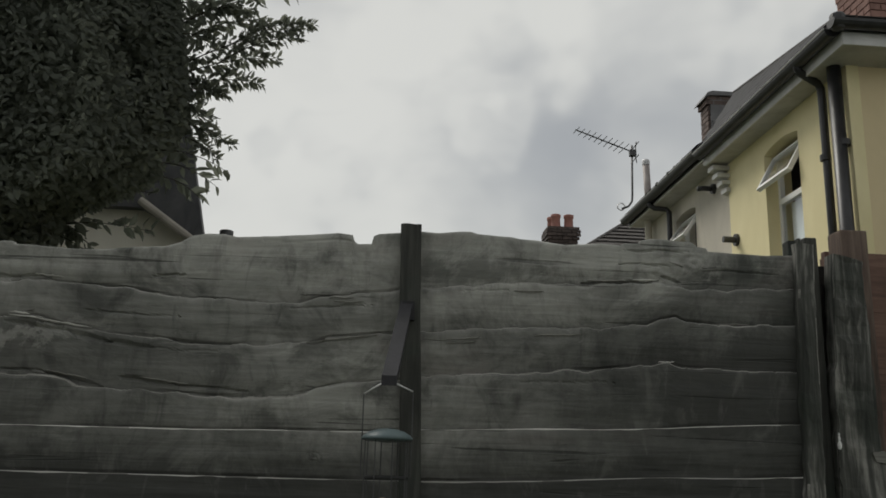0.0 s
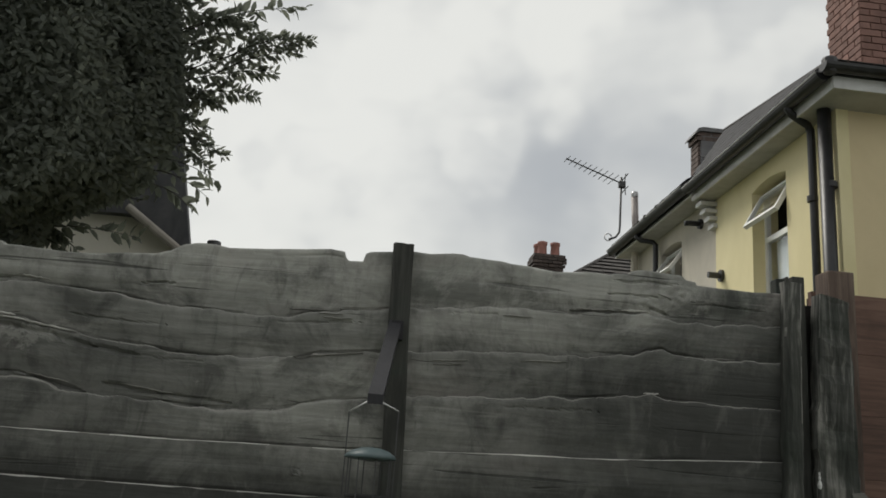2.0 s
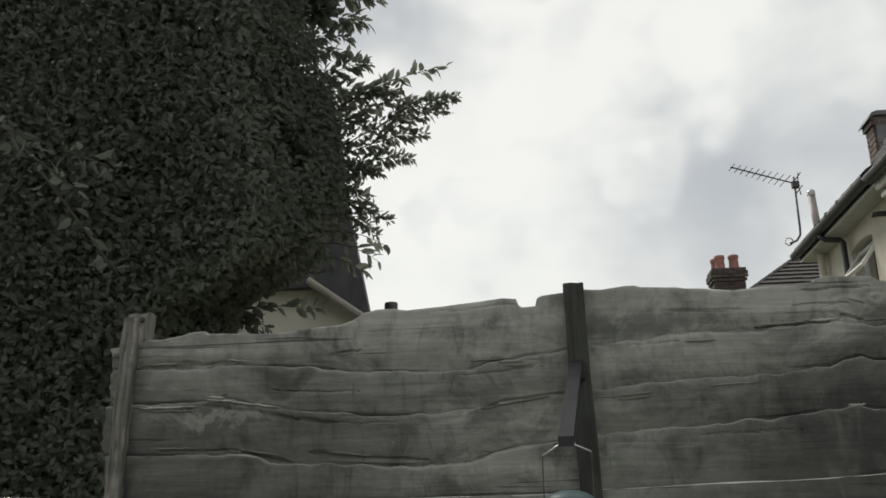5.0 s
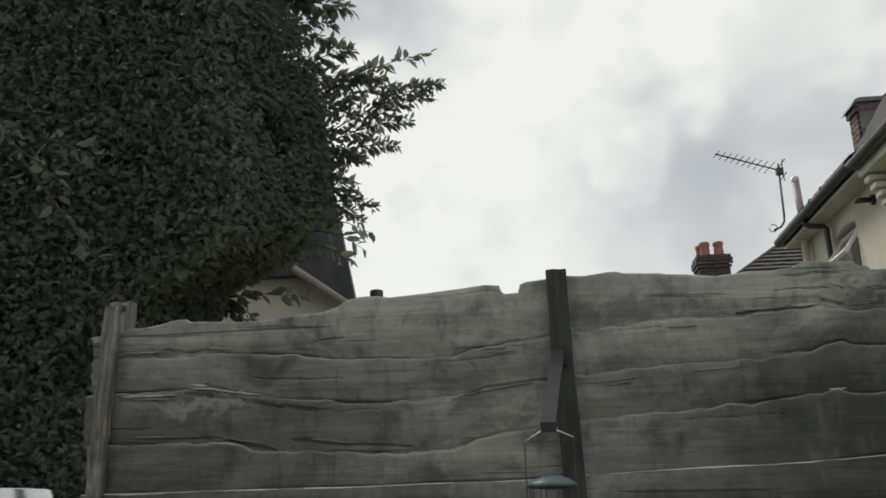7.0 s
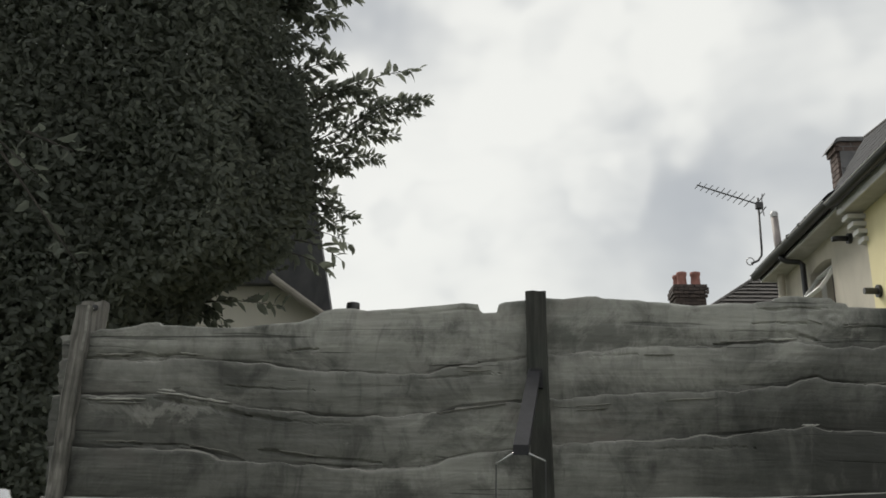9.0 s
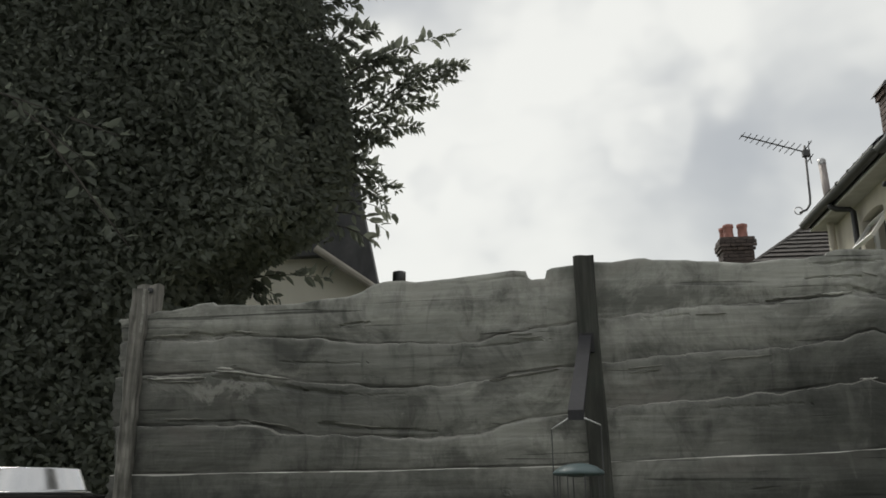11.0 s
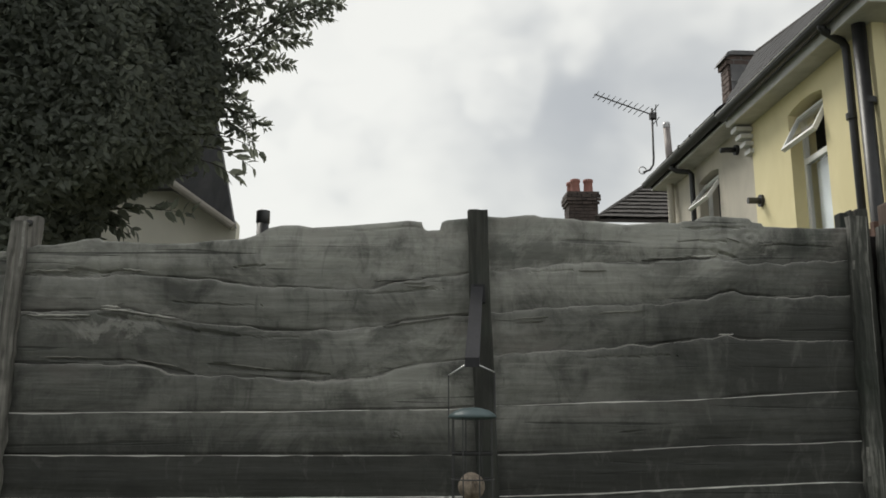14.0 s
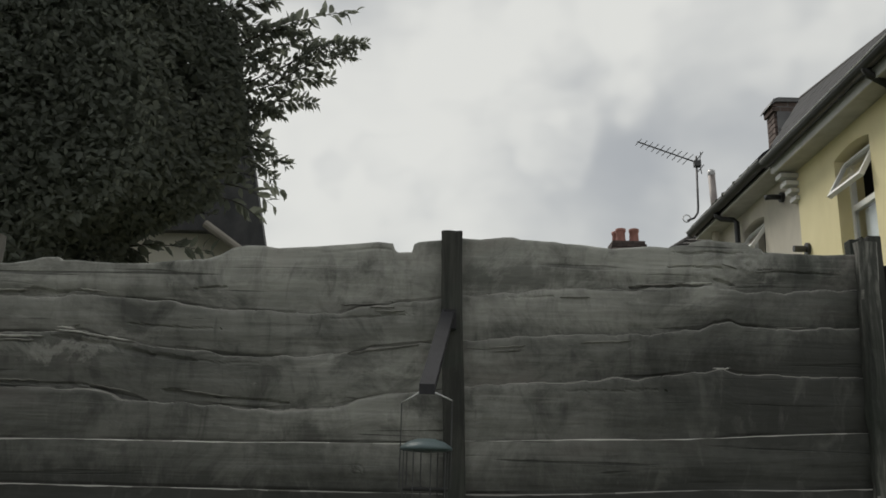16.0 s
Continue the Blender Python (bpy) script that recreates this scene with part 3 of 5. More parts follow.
for k in range(len(EDGES)):
    upper = TOP if k == 0 else EDGES[k - 1]
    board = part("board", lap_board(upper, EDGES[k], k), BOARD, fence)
    board.data.materials.append(ARRIS)
    board.data.materials.append(EDGE_WOOD)


def batten(top, foot, width, depth, z1, z0, y, seed, ragged=0.002):
    """An upright slat, slightly bent and worn at its edges; top and foot are the x of its middle."""
    bm = bmesh.new()
    rings = []
    n = 90
    for i in range(n + 1):
        u = i / n
        z = z1 + (z0 - z1) * u
        x = top + (foot - top) * u + 0.002 * noise.noise((seed, z * 4, 0))
        w = width / 2 * (1 + (0.22 if ragged > 0.005 else 0.10) * noise.noise((seed, z * (22 if ragged > 0.005 else 9), 5)))
        r = ragged * noise.noise((seed + 3, z * 23, 2))
        ring = []
        for dx, dy in ((-w, 0.004), (-w + 0.004, 0), (-w * 0.2, -0.0012 + r), (w * 0.35, r * 0.6), (w - 0.004, 0), (w, 0.004), (w + r, depth), (-w + r, depth)):
            ring.append(bm.verts.new((x + dx, y + dy, z + (0.004 * noise.noise((dx * 60, seed, 1)) if i == 0 else 0))))
        rings.append(ring)
    for a, b in zip(rings, rings[1:]):
        for k in range(8):
            f = bm.faces.new((a[k], b[k], b[(k + 1) % 8], a[(k + 1) % 8]))
            if k in (0, 4) and noise.noise((seed * 3 + k, a[0].co.z * 6, 1)) > 0.08:
                f.material_index = 1
    bm.faces.new(rings[0])
    bm.faces.new(rings[-1][::-1])
    return bm


part("batten", batten(0.0, 0.055, 0.042, 0.02, 1.803, 0.02, FENCE_Y - 0.022, 1.0), DARK_BATTEN, fence, "dark damp middle batten")
part("batten", batten(-0.956, -0.972, 0.031, 0.022, 1.765, 0.02, FENCE_Y - 0.024, 2.0, 0.006), BATTEN, fence, "pale weathered end batten")
part("batten", batten(0.838, 0.796, 0.038, 0.022, 1.80, 0.02, FENCE_Y - 0.024, 3.0, 0.007), OLD_POST, fence, "dark weathered end batten with pale edges")
part("back_batten", batten(-0.962, -0.968, 0.052, 0.03, 1.787, 0.02, FENCE_Y + 0.03, 4.0), BATTEN, fence)
part("back_batten", batten(0.02, 0.03, 0.05, 0.03, 1.77, 0.02, FENCE_Y + 0.03, 5.0), BATTEN, fence)
part("splinter", prism(bmesh.new(), [(-0.957, FENCE_Y + 0.004, 1.768), (-0.944, FENCE_Y + 0.004, 1.765), (-0.946, FENCE_Y - 0.006, 1.74), (-0.951, FENCE_Y - 0.006, 1.728), (-0.956, FENCE_Y - 0.004, 1.745)], (0, -0.004, 0)), ARRIS, fence, "pale bare splinter")


def face_y(x, z):
    """Depth of the board face at a place on the panel."""
    lines = [TOP] + EDGES
    k = max(i for i in range(6) if i == 0 or curve_z(lines[i], x) >= z)
    top, foot = curve_z(lines[k], x), curve_z(lines[k + 1], x) - 0.022
    u = min(max((top - z) / (top - foot), 0.0), 1.0)
    return FENCE_Y + 0.004 * noise.noise((x * 1.7, 10.0 * k, 9)) + 0.023 * max(0.0, u - 0.45) ** 1.2 + 0.008 * u


def sliver(x0, z0, x1, z1, thick):
    """A thin torn strip of pale wood lifting off a board."""
    n = 14
    y = face_y((x0 + x1) / 2, (z0 + z1) / 2) - 0.0015
    bm = bmesh.new()
    rows = []
    for i in range(n + 1):
        u = i / n
        x, z = x0 + (x1 - x0) * u, z0 + (z1 - z0) * u + 0.0018 * noise.noise((x0 * 90 + u * 9, z0 * 40, 0))
        h = thick * (0.15 + math.sin(math.pi * u) ** 0.7) * (1 + 0.6 * noise.noise((u * 12, x0 * 30, 1)))
        lift = -0.003 * u * (1 - u)
        rows.append([bm.verts.new((x, y + lift, z + h / 2)), bm.verts.new((x, y + lift - 0.0015, z)), bm.verts.new((x, y + lift, z - h / 2)), bm.verts.new((x, y + 0.006, z))])
    for a, b in zip(rows, rows[1:]):
        for k in range(4):
            bm.faces.new((a[k], b[k], b[(k + 1) % 4], a[(k + 1) % 4]))
    bm.faces.new(rows[0])
    bm.faces.new(rows[-1][::-1])
    return bm


# thicker slivers take the brightest wood, their glints painted in
for x0, z0, x1, z1, th in ((-0.785, 1.594, -0.745, 1.590, 0.0042), (-0.752, 1.596, -0.736, 1.599, 0.003), (-0.78, 1.587, -0.62, 1.566, 0.0035), (-0.93, 1.666, -0.82, 1.666, 0.003),
                           (-0.745, 1.671, -0.69, 1.666, 0.0035), (-0.93, 1.571, -0.80, 1.572, 0.004), (-0.90, 1.564, -0.81, 1.563, 0.003), (-0.90, 1.487, -0.80, 1.486, 0.003), (-0.70, 1.482, -0.62, 1.468, 0.0024),
                           (-0.52, 1.474, -0.42, 1.462, 0.003), (-0.22, 1.651, -0.14, 1.656, 0.003), (0.38, 1.706, 0.46, 1.709, 0.003), (0.47, 1.712, 0.53, 1.714, 0.004), (0.22, 1.676, 0.28, 1.677, 0.003),
                           (0.522, 1.541, 0.556, 1.542, 0.0034), (0.64, 1.624, 0.72, 1.627, 0.003), (0.26, 1.585, 0.36, 1.590, 0.003), (-0.2, 1.553, -0.06, 1.573, 0.003), (0.08, 1.570, 0.15, 1.576, 0.0025),
                           (0.08, 1.562, 0.14, 1.567, 0.002), (-0.16, 1.645, -0.11, 1.647, 0.0026), (-0.15, 1.637, -0.09, 1.640, 0.003), (0.55, 1.752, 0.58, 1.744, 0.003), (0.62, 1.738, 0.67, 1.742, 0.003)):
    part("splinter", sliver(x0, z0, x1, z1, th), ARRIS if th > 0.0032 else EDGE_WOOD, fence)
bm = bmesh.new()
lathe(bm, (-0.953, FENCE_Y + 0.027, 1.772), [(0.0, 0.007), (0.006, 0.005), (0.007, 0), (0.006, -0.005), (0.0, -0.007)], 10)
part("nail_head", bm, DARK_METAL, fence)

for ob in fence.children:
    if ob.name.startswith("batten") and ob.data.materials[0] in (BATTEN, OLD_POST):
        ob.data.materials.append(EDGE_WOOD)
    elif ob.name.startswith("batten"):
        ob.data.materials.append(DARK_BATTEN)
    elif ob.name.startswith("back_batten"):
        ob.data.materials.append(BATTEN)
# posts and brown fence beside the panel
post = thing("fence_post", (0.945, 2.16, 0), "split weathered timber fence post, grey with pale streaks", "fence post")
bm = batten(0.0, 0.0, 2.0, 0.04, 1.80, 0.0, 2.145, 6.0, 0.010)
LEFT = ((0.0, 0.895), (1.19, 0.908), (1.52, 0.920), (1.80, 0.936))
RIGHT = ((0.0, 1.0), (1.19, 1.010), (1.33, 1.018), (1.365, 1.024), (1.375, 1.006), (1.58, 1.006), (1.79, 1.002))
for v in bm.verts:
    z = v.co.z
    side = min(max((v.co.x + 1.0) / 2.0, 0.0), 1.0)
    x0, x1 = (float(np.interp(z, *zip(*line))) for line in (LEFT, RIGHT))
    v.co.x = x0 + (x1 - x0) * side + 0.004 * noise.noise((z * 9, 2.0, side * 2)) + 0.003 * noise.noise((z * 31, side * 3, 5))
    v.co.z -= 0.016 * side * (z > 1.78)
part("post_body", bm, OLD_POST, post, "split grey post with pale streaks").data.materials.append(EDGE_WOOD)
# added dark strip that fills the gap beside the post with shade
part("rear_slat", boxed(0.862, 0.990, 2.205, 2.235, 0.0, 1.785, bevel=0.003), DARK_WOOD, post, "dark strip added for the shade in the gap by the post")
bm = prism(bmesh.new(), [(0.985, 2.141, 1.372), (1.012, 2.141, 1.376), (1.022, 2.141, 1.366), (1.016, 2.141, 1.350), (0.992, 2.141, 1.354)], (0, 0.006, 0))
part("torn_ledge", bm, EDGE_WOOD, post, "pale torn ledge")
bm = bmesh.new()
lathe(bm, (0.906, 2.125, 1.392), [(0.0, 0.018), (0.002, 0.018), (0.002, 0.013), (0.001, 0.011), (0.0025, 0.009), (0.0025, 0.004), (0.0014, 0.002), (0.0035, -0.002), (0.0048, -0.008), (0.003, -0.015), (0.0, -0.016)], 10)
part("tie_end", bm, WHITE, post, "white plastic tie end")
for x0, x1, z1 in ((0.847, 0.866, 1.832), (0.871, 0.877, 1.839), (0.886, 0.914, 1.841)):
    solo("stake", boxed(x0, x1, 2.17, 2.20, 0.0, z1, bevel=0.003), DARK_BATTEN, "short dark weathered timber stake behind the fence", "stake", group="stakes behind the fence")
solo("brown_post", boxed(0.982, 1.046, 2.19, 2.25, 0.0, 1.870, bevel=0.005), POST_BROWN, "square brown timber post beside the fence", "fence post")
bfence = thing("brown_fence", (2.0, 2.32, 0), "reddish brown stained timber fence with flush boards", "fence")
for k in range(13):
    z1 = 1.845 - 0.145 * k
    bm = boxed(1.0, 3.4, 2.30, 2.318 + 0.0015 * (k % 2), max(z1 - 0.1446, 0.005), z1, bevel=0.0012)
    part("board", bm, STAINED, bfence)
part("rail", boxed(1.03, 3.4, 2.325, 2.36, 1.5, 1.57), STAINED, bfence)
# unseen sheet added to keep sky from showing through the board seams
part("backing", boxed(1.0, 3.4, 2.3195, 2.3245, 0.0, 1.83), STAINED, bfence)

# ---- yellow house ----
WX, WY = 3.85, 6.98          # its corner: side wall x, front wall y
EAVES = 4.95
house = thing("yellow_house", (WX, WY, 0), "yellow rendered house end with black gutters and slate roof", "house")


def arched_wall(bm, x, y0, y1, z0, z1, wy0, wy1, wz0, wz1, rise, thick):
    """A wall in a plane of constant x with one opening under a low arch."""
    n = 10
    ys = [wy0 + (wy1 - wy0) * i / n for i in range(n + 1)]
    arch = [wz1 + rise * (1 - ((2 * i / n) - 1) ** 2) for i in range(n + 1)]
    quads = [[(y0, z0), (wy0, z0), (wy0, wz0), (y0, wz0)], [(wy1, z0), (y1, z0), (y1, wz0), (wy1, wz0)], [(wy0, z0), (wy1, z0), (wy1, wz0), (wy0, wz0)],
             [(y0, wz0), (wy0, wz0), (wy0, wz1), (y0, wz1)], [(wy1, wz0), (y1, wz0), (y1, wz1), (wy1, wz1)],
             [(y0, wz1), (wy0, wz1), (wy0, z1), (y0, z1)], [(wy1, wz1), (y1, wz1), (y1, z1), (wy1, z1)]]
    for i in range(n):
        quads.append([(ys[i], arch[i]), (ys[i + 1], arch[i + 1]), (ys[i + 1], z1), (ys[i], z1)])
    faces = []
    for q in quads:
        faces.append(bm.faces.new([bm.verts.new((x, y, z)) for y, z in q]))
    bmesh.ops.remove_doubles(bm, verts=bm.verts, dist=1e-4)
    ret = bmesh.ops.extrude_face_region(bm, geom=list(bm.faces))
    bmesh.ops.translate(bm, verts=[v for v in ret["geom"] if isinstance(v, bmesh.types.BMVert)], vec=(thick, 0, 0))
    return bm


part("side_wall", arched_wall(bmesh.new(), WX, WY, 9.55, 0, EAVES, 7.90, 8.63, 3.05, 4.515, 0.05, 0.28), YELLOW, house)
part("front_wall", boxed(WX + 0.004, 9.0, WY - 0.004, WY + 0.28, 0, EAVES), TAN, house, "front wall, rendered a darker tan than the side")
part("corner_strip", boxed(WX - 0.012, WX + 0.10, WY - 0.016, WY + 0.06, 0, EAVES, bevel=0.006), YELLOW, house)


def eaves(y0, y1, parent, drop=0.0, low=0.0):
    part("soffit", boxed(3.62, WX + 0.02, y0, y1, EAVES - 0.15 + low, EAVES - 0.12 + low), SOFFIT, parent, "pale grey soffit board")
    part("fascia", boxed(3.60, 3.62, y0, y1, EAVES - 0.10, EAVES - 0.02), BLACK, parent, "black fascia board")
    # bead lighter than the gutter, its highlight put into the colour
    for x in (3.477,):
        part("gutter_bead", tube(bmesh.new(), [(x, y0, EAVES - 0.073 + drop), (x, y1, EAVES - 0.073 + drop)], 0.009, 6), BEAD, parent, "gutter rim coloured pale for the sky on its lip")
    part("trim", boxed(3.615, 3.632, y0, y1, EAVES - 0.155 + low, EAVES - 0.102), TRIM, parent, "pale grey eaves trim")
    part("gutter", half_gutter((3.545, y0, EAVES - 0.075 + drop), (3.545, y1, EAVES - 0.075 + drop), 0.066), BLACK, parent, "black half-round gutter")


def half_gutter(a, b, r):
    bm = bmesh.new()
    a, b = Vector(a), Vector(b)
    d = (b - a).normalized()
    side = d.cross(Vector((0, 0, 1))).normalized()
    n = 8
    rows = []
    for p in (a, b):
        row = []
        for rad in (r, r - 0.006):
            for k in range(n + 1):
                t = math.pi * k / n
                row.append(bm.verts.new(p + side * rad * math.cos(t) - Vector((0, 0, rad * math.sin(t)))))
        rows.append(row)
    A, B = rows
    m = n + 1
    for k in range(n):
        bm.faces.new((A[k], A[k + 1], B[k + 1], B[k]))
        bm.faces.new((A[m + k], B[m + k], B[m + k + 1], A[m + k + 1]))
    for k in (0, n):
        bm.faces.new((A[k], B[k], B[m + k], A[m + k]))
    for R in (A, B):
        bm.faces.new(R[:m])
    return bm


eaves(6.62, 9.62, house, 0.0, -0.055)
part("soffit", boxed(3.62, 9.0, 6.60, WY + 0.02, EAVES - 0.207, EAVES - 0.177), SOFFIT, house)
part("fascia", boxed(3.60, 9.0, 6.58, 6.60, EAVES - 0.10, EAVES - 0.02), BLACK, house)
part("trim", boxed(3.614, 9.0, 6.594, 6.612, EAVES - 0.211, EAVES - 0.103), TRIM, house)
part("gutter", half_gutter((3.48, 6.515, EAVES - 0.05), (9.0, 6.515, EAVES - 0.05), 0.066), BLACK, house)
bm = bmesh.new()
lathe(bm, (3.55, 6.53, EAVES - 0.08), [(0.0, 0.10), (0.05, 0.095), (0.062, 0.08), (0.066, 0.0), (0.05, -0.04), (0.0, -0.05)], 12)
part("gutter_corner", bm, BLACK, house)


def slated(bm, a, b, c, d, rows, cols, seed, lift=0.010):
    """Overlapping slates over the quadrilateral a b (eaves) c d (ridge)."""
    rnd = random.Random(seed)
    a, b, c, d = map(Vector, (a, b, c, d))
    nrm = (b - a).cross(d - a).normalized()
    if nrm.z < 0:
        nrm = -nrm
    for r in range(rows):
        u0, u1 = r / rows, min((r + 1.25) / rows, 1.0)
        for k in range(cols):
            off = 0.5 * (r % 2)
            s0, s1 = max((k + off - 0.49) / cols, 0), min((k + off + 0.49) / cols, 1)
            if s1 - s0 < 0.003:
                continue
            up = lift + rnd.uniform(0, 0.3 * lift)
            p = []
            for u, s, h in ((u0, s0, up), (u0, s1, up), (u1, s1, 0.003), (u1, s0, 0.003)):
                lo, hi = a.lerp(b, s), d.lerp(c, s)
                p.append(lo.lerp(hi, u) + nrm * h)
            top = [bm.verts.new(q) for q in p]
            low = [bm.verts.new(q - nrm * 0.008) for q in p[:2]]
            bm.faces.new(top)
            bm.faces.new((top[0], low[0], low[1], top[1]))
    return bm


RX = 5.0                     # ridge of the far house
TIP = (3.99, 9.58, 5.655)    # head of the hip of the yellow house
roof = part("roof", prism(bmesh.new(), [(3.53, 6.50, EAVES - 0.03), (3.53, 9.58, EAVES - 0.03), TIP], (0, 0, -0.04)), DARK_SLATE, house, "steep dark side slope")
bm = slated(bmesh.new(), (3.525, 6.49, EAVES - 0.015), (3.525, 9.575, EAVES - 0.015), (TIP[0], TIP[1] - 0.01, TIP[2]), (TIP[0] - 0.005, TIP[1] - 0.06, TIP[2] - 0.012), 7, 12, 3, 0.004)
tagged(part("slate_covering", bm, DARK_SLATE, roof), "dark grey slates", kind="stuff")
front_roof = part("roof", prism(bmesh.new(), [(3.53, 6.50, EAVES - 0.03), (9.0, 6.50, EAVES - 0.03), (9.0, TIP[1], TIP[2]), TIP], (0, 0, -0.05)), DARK_SLATE, house, "low front slope")
bm = slated(bmesh.new(), (3.6, 6.50, EAVES - 0.012), (9.0, 6.50, EAVES - 0.012), (9.0, 9.50, TIP[2] - 0.01), (4.05, 9.50, TIP[2] - 0.01), 12, 24, 4)
tagged(part("tile_covering", bm, TILE, front_roof), "dark brown roof tiles", kind="stuff")
part("hip_tile", tube(bmesh.new(), [(3.53, 6.50, EAVES - 0.035), (TIP[0], TIP[1], TIP[2] - 0.005)], 0.022, 8), TILE, house)


def chimney(parent, x0, x1, y0, y1, z0, z1, brick_mat, corbels=True, level=True):
    """A brick stack: mortar core, proud bricks, stepped head."""
    stack = part("chimney", boxed(x0 + 0.006, x1 - 0.006, y0 + 0.006, y1 - 0.006, z0, z1), MORTAR if level else brick_mat, parent, "brick chimney stack")
    brick = bpy.data.meshes.new("brick")
    b3 = boxed(-0.104, 0.104, -0.02, 0.02, -0.0315, 0.0315, bevel=0.003)
    bmesh.ops.recalc_face_normals(b3, faces=b3.faces)
    b3.to_mesh(brick)
    b3.free()
    brick.materials.append(brick_mat)
    rnd = random.Random(int(x0 * 100))
    rows = int((z1 - z0) / 0.0745)
    for r in range(rows):
        z = z1 - 0.037 - r * 0.0745
        step = (0.055 if r in (1, 2) else 0.03 if r in (0, 3) else 0.0) if corbels else (0.03 if r in (0, 1) else 0)
        for face in ("front", "side"):
            lo, hi = ((x0 - step, x1 + step) if face == "front" else (y0 - step, y1 + step))
            p = lo - (0.112 if r % 2 else 0.0)
            while p < hi - 0.02:
                q0, q1 = max(p, lo), min(p + 0.208, hi)
                if q1 - q0 > 0.04:
                    ob = new("brick", brick)
                    mid = (q0 + q1) / 2
                    sc = (q1 - q0) / 0.208
                    j = rnd.uniform(-0.002, 0.002)
                    if face == "front":
                        ob.matrix_basis = Matrix.Translation((mid, y0 - step + 0.012 + j, z)) @ Matrix.Diagonal((sc, 1, 1, 1))
                    else:
                        ob.matrix_basis = Matrix.Translation((x0 - step + 0.012 + j, mid, z)) @ Matrix.Rotation(radians(90), 4, "Z") @ Matrix.Diagonal((sc, 1, 1, 1))
                    adopt(ob, stack)
                p += 0.22
    return stack


chimney(house, 4.51, 5.5, 7.60, 8.18, 5.05, 7.0, BRICK)

# window of the side wall with its top light pushed open
win = part("window", boxed(WX + 0.13, WX + 0.18, 7.90, 7.95, 3.05, 4.50), WHITE, house, "white window with open top light")
part("window_frame", boxed(WX + 0.13, WX + 0.18, 8.585, 8.63, 3.05, 4.50), WHITE, win)
part("window_frame", boxed(WX + 0.128, WX + 0.182, 7.95, 8.585, 3.985, 4.045), WHITE, win)
part("window_frame", boxed(WX + 0.131, WX + 0.179, 7.95, 8.585, 4.46, 4.53), WHITE, win)
part("window_sill", boxed(WX - 0.05, WX + 0.2, 7.86, 8.68, 3.0, 3.05, bevel=0.008), WHITE, win)
for y0, y1, z0, z1 in ((7.95, 8.585, 3.05, 3.985),):
    part("pane", boxed(WX + 0.150, WX + 0.156, y0, y1, z0, z1), GLASS, win).visible_shadow = False
part("blind", boxed(WX + 0.20, WX + 0.205, 7.93, 8.50, 3.0, 3.98), BLIND, win, "pale blind behind the glass")
part("room_side", boxed(WX + 0.29, WX + 0.9, 8.95, 9.0, 2.6, 4.7), ROOM, house)
part("room_back", boxed(WX + 0.9, WX + 0.95, 7.3, 9.5, 2.6, 4.7), ROOM, house)


def open_light(parent, y0, y1, hinge, height, out, x):
    """A top-hung sash standing open by so many degrees."""
    turn = Matrix.Translation((x, 0, hinge)) @ Matrix.Rotation(radians(out), 4, "Y")
    w = 0.040
    sash = part("sash", boxed(-0.02, 0.025, y0, y1, -w, 0, turn=turn), WHITE, parent, "open white top-hung sash")
    part("sash_rail", boxed(-0.02, 0.025, y0, y1, -height, -height + w, turn=turn), WHITE, parent)
    part("sash_stile", boxed(-0.02, 0.025, y0, y0 + w, -height + w, -w, turn=turn), WHITE, parent)
    part("sash_stile", boxed(-0.02, 0.025, y1 - w, y1, -height + w, -w, turn=turn), WHITE, parent)
    part("pane", boxed(0.0, 0.006, y0 + w, y1 - w, -height + w, -w, turn=turn), GLASS, parent).visible_shadow = False
    return sash


open_light(win, 7.92, 8.61, 4.48, 0.40, 29, WX + 0.10)

# rainwater and soil pipes
neck = [(3.535, 7.22, EAVES - 0.06), (3.54, 7.22, EAVES - 0.14), (3.57, 7.235, EAVES - 0.17), (3.75, 7.28, EAVES - 0.24), (3.785, 7.298, EAVES - 0.28), (3.79, 7.30, EAVES - 0.38), (3.79, 7.30, 3.9), (3.79, 7.30, 0.0)]
part("downpipe", tube(bmesh.new(), neck, 0.036, 12), BLACK, house, "black plastic downpipe", smooth=True)
part("soil_pipe", tube(bmesh.new(), [(3.76, 7.02, EAVES - 0.19), (3.76, 7.02, 2.5), (3.76, 7.02, 0.0)], 0.058, 16), BLACK, house, "thick black soil pipe", smooth=True)
for yy, zz, rr in ((7.30, 4.02, 0.048), (7.02, 4.05, 0.068), (7.30, 2.2, 0.048), (7.02, 2.2, 0.068)):
    part("pipe_bracket", tube(bmesh.new(), [(3.78, yy, zz - 0.025), (3.78, yy, zz + 0.025)], rr, 12), BLACK, house)
part("pipe_stub", tube(bmesh.new(), [(WX + 0.02, 9.39, 3.82), (WX - 0.10, 9.39, 3.82), (WX - 0.16, 9.39, 3.82)], 0.035, 12), DARK_METAL, house, "cut-off dark waste pipe")
part("flange", tube(bmesh.new(), [(WX + 0.01, 9.39, 3.82), (WX - 0.03, 9.39, 3.82)], 0.068, 14), BLACK, house)

# stepped corbel where the two houses meet
for k in range(5):
    bm = boxed(WX - 0.24 + 0.048 * k, WX + 0.05, 9.50, 9.66, EAVES - 0.200 - 0.085 * k, EAVES - 0.148 - 0.085 * k, bevel=0.006)
    part("corbel", bm, TRIM, house)

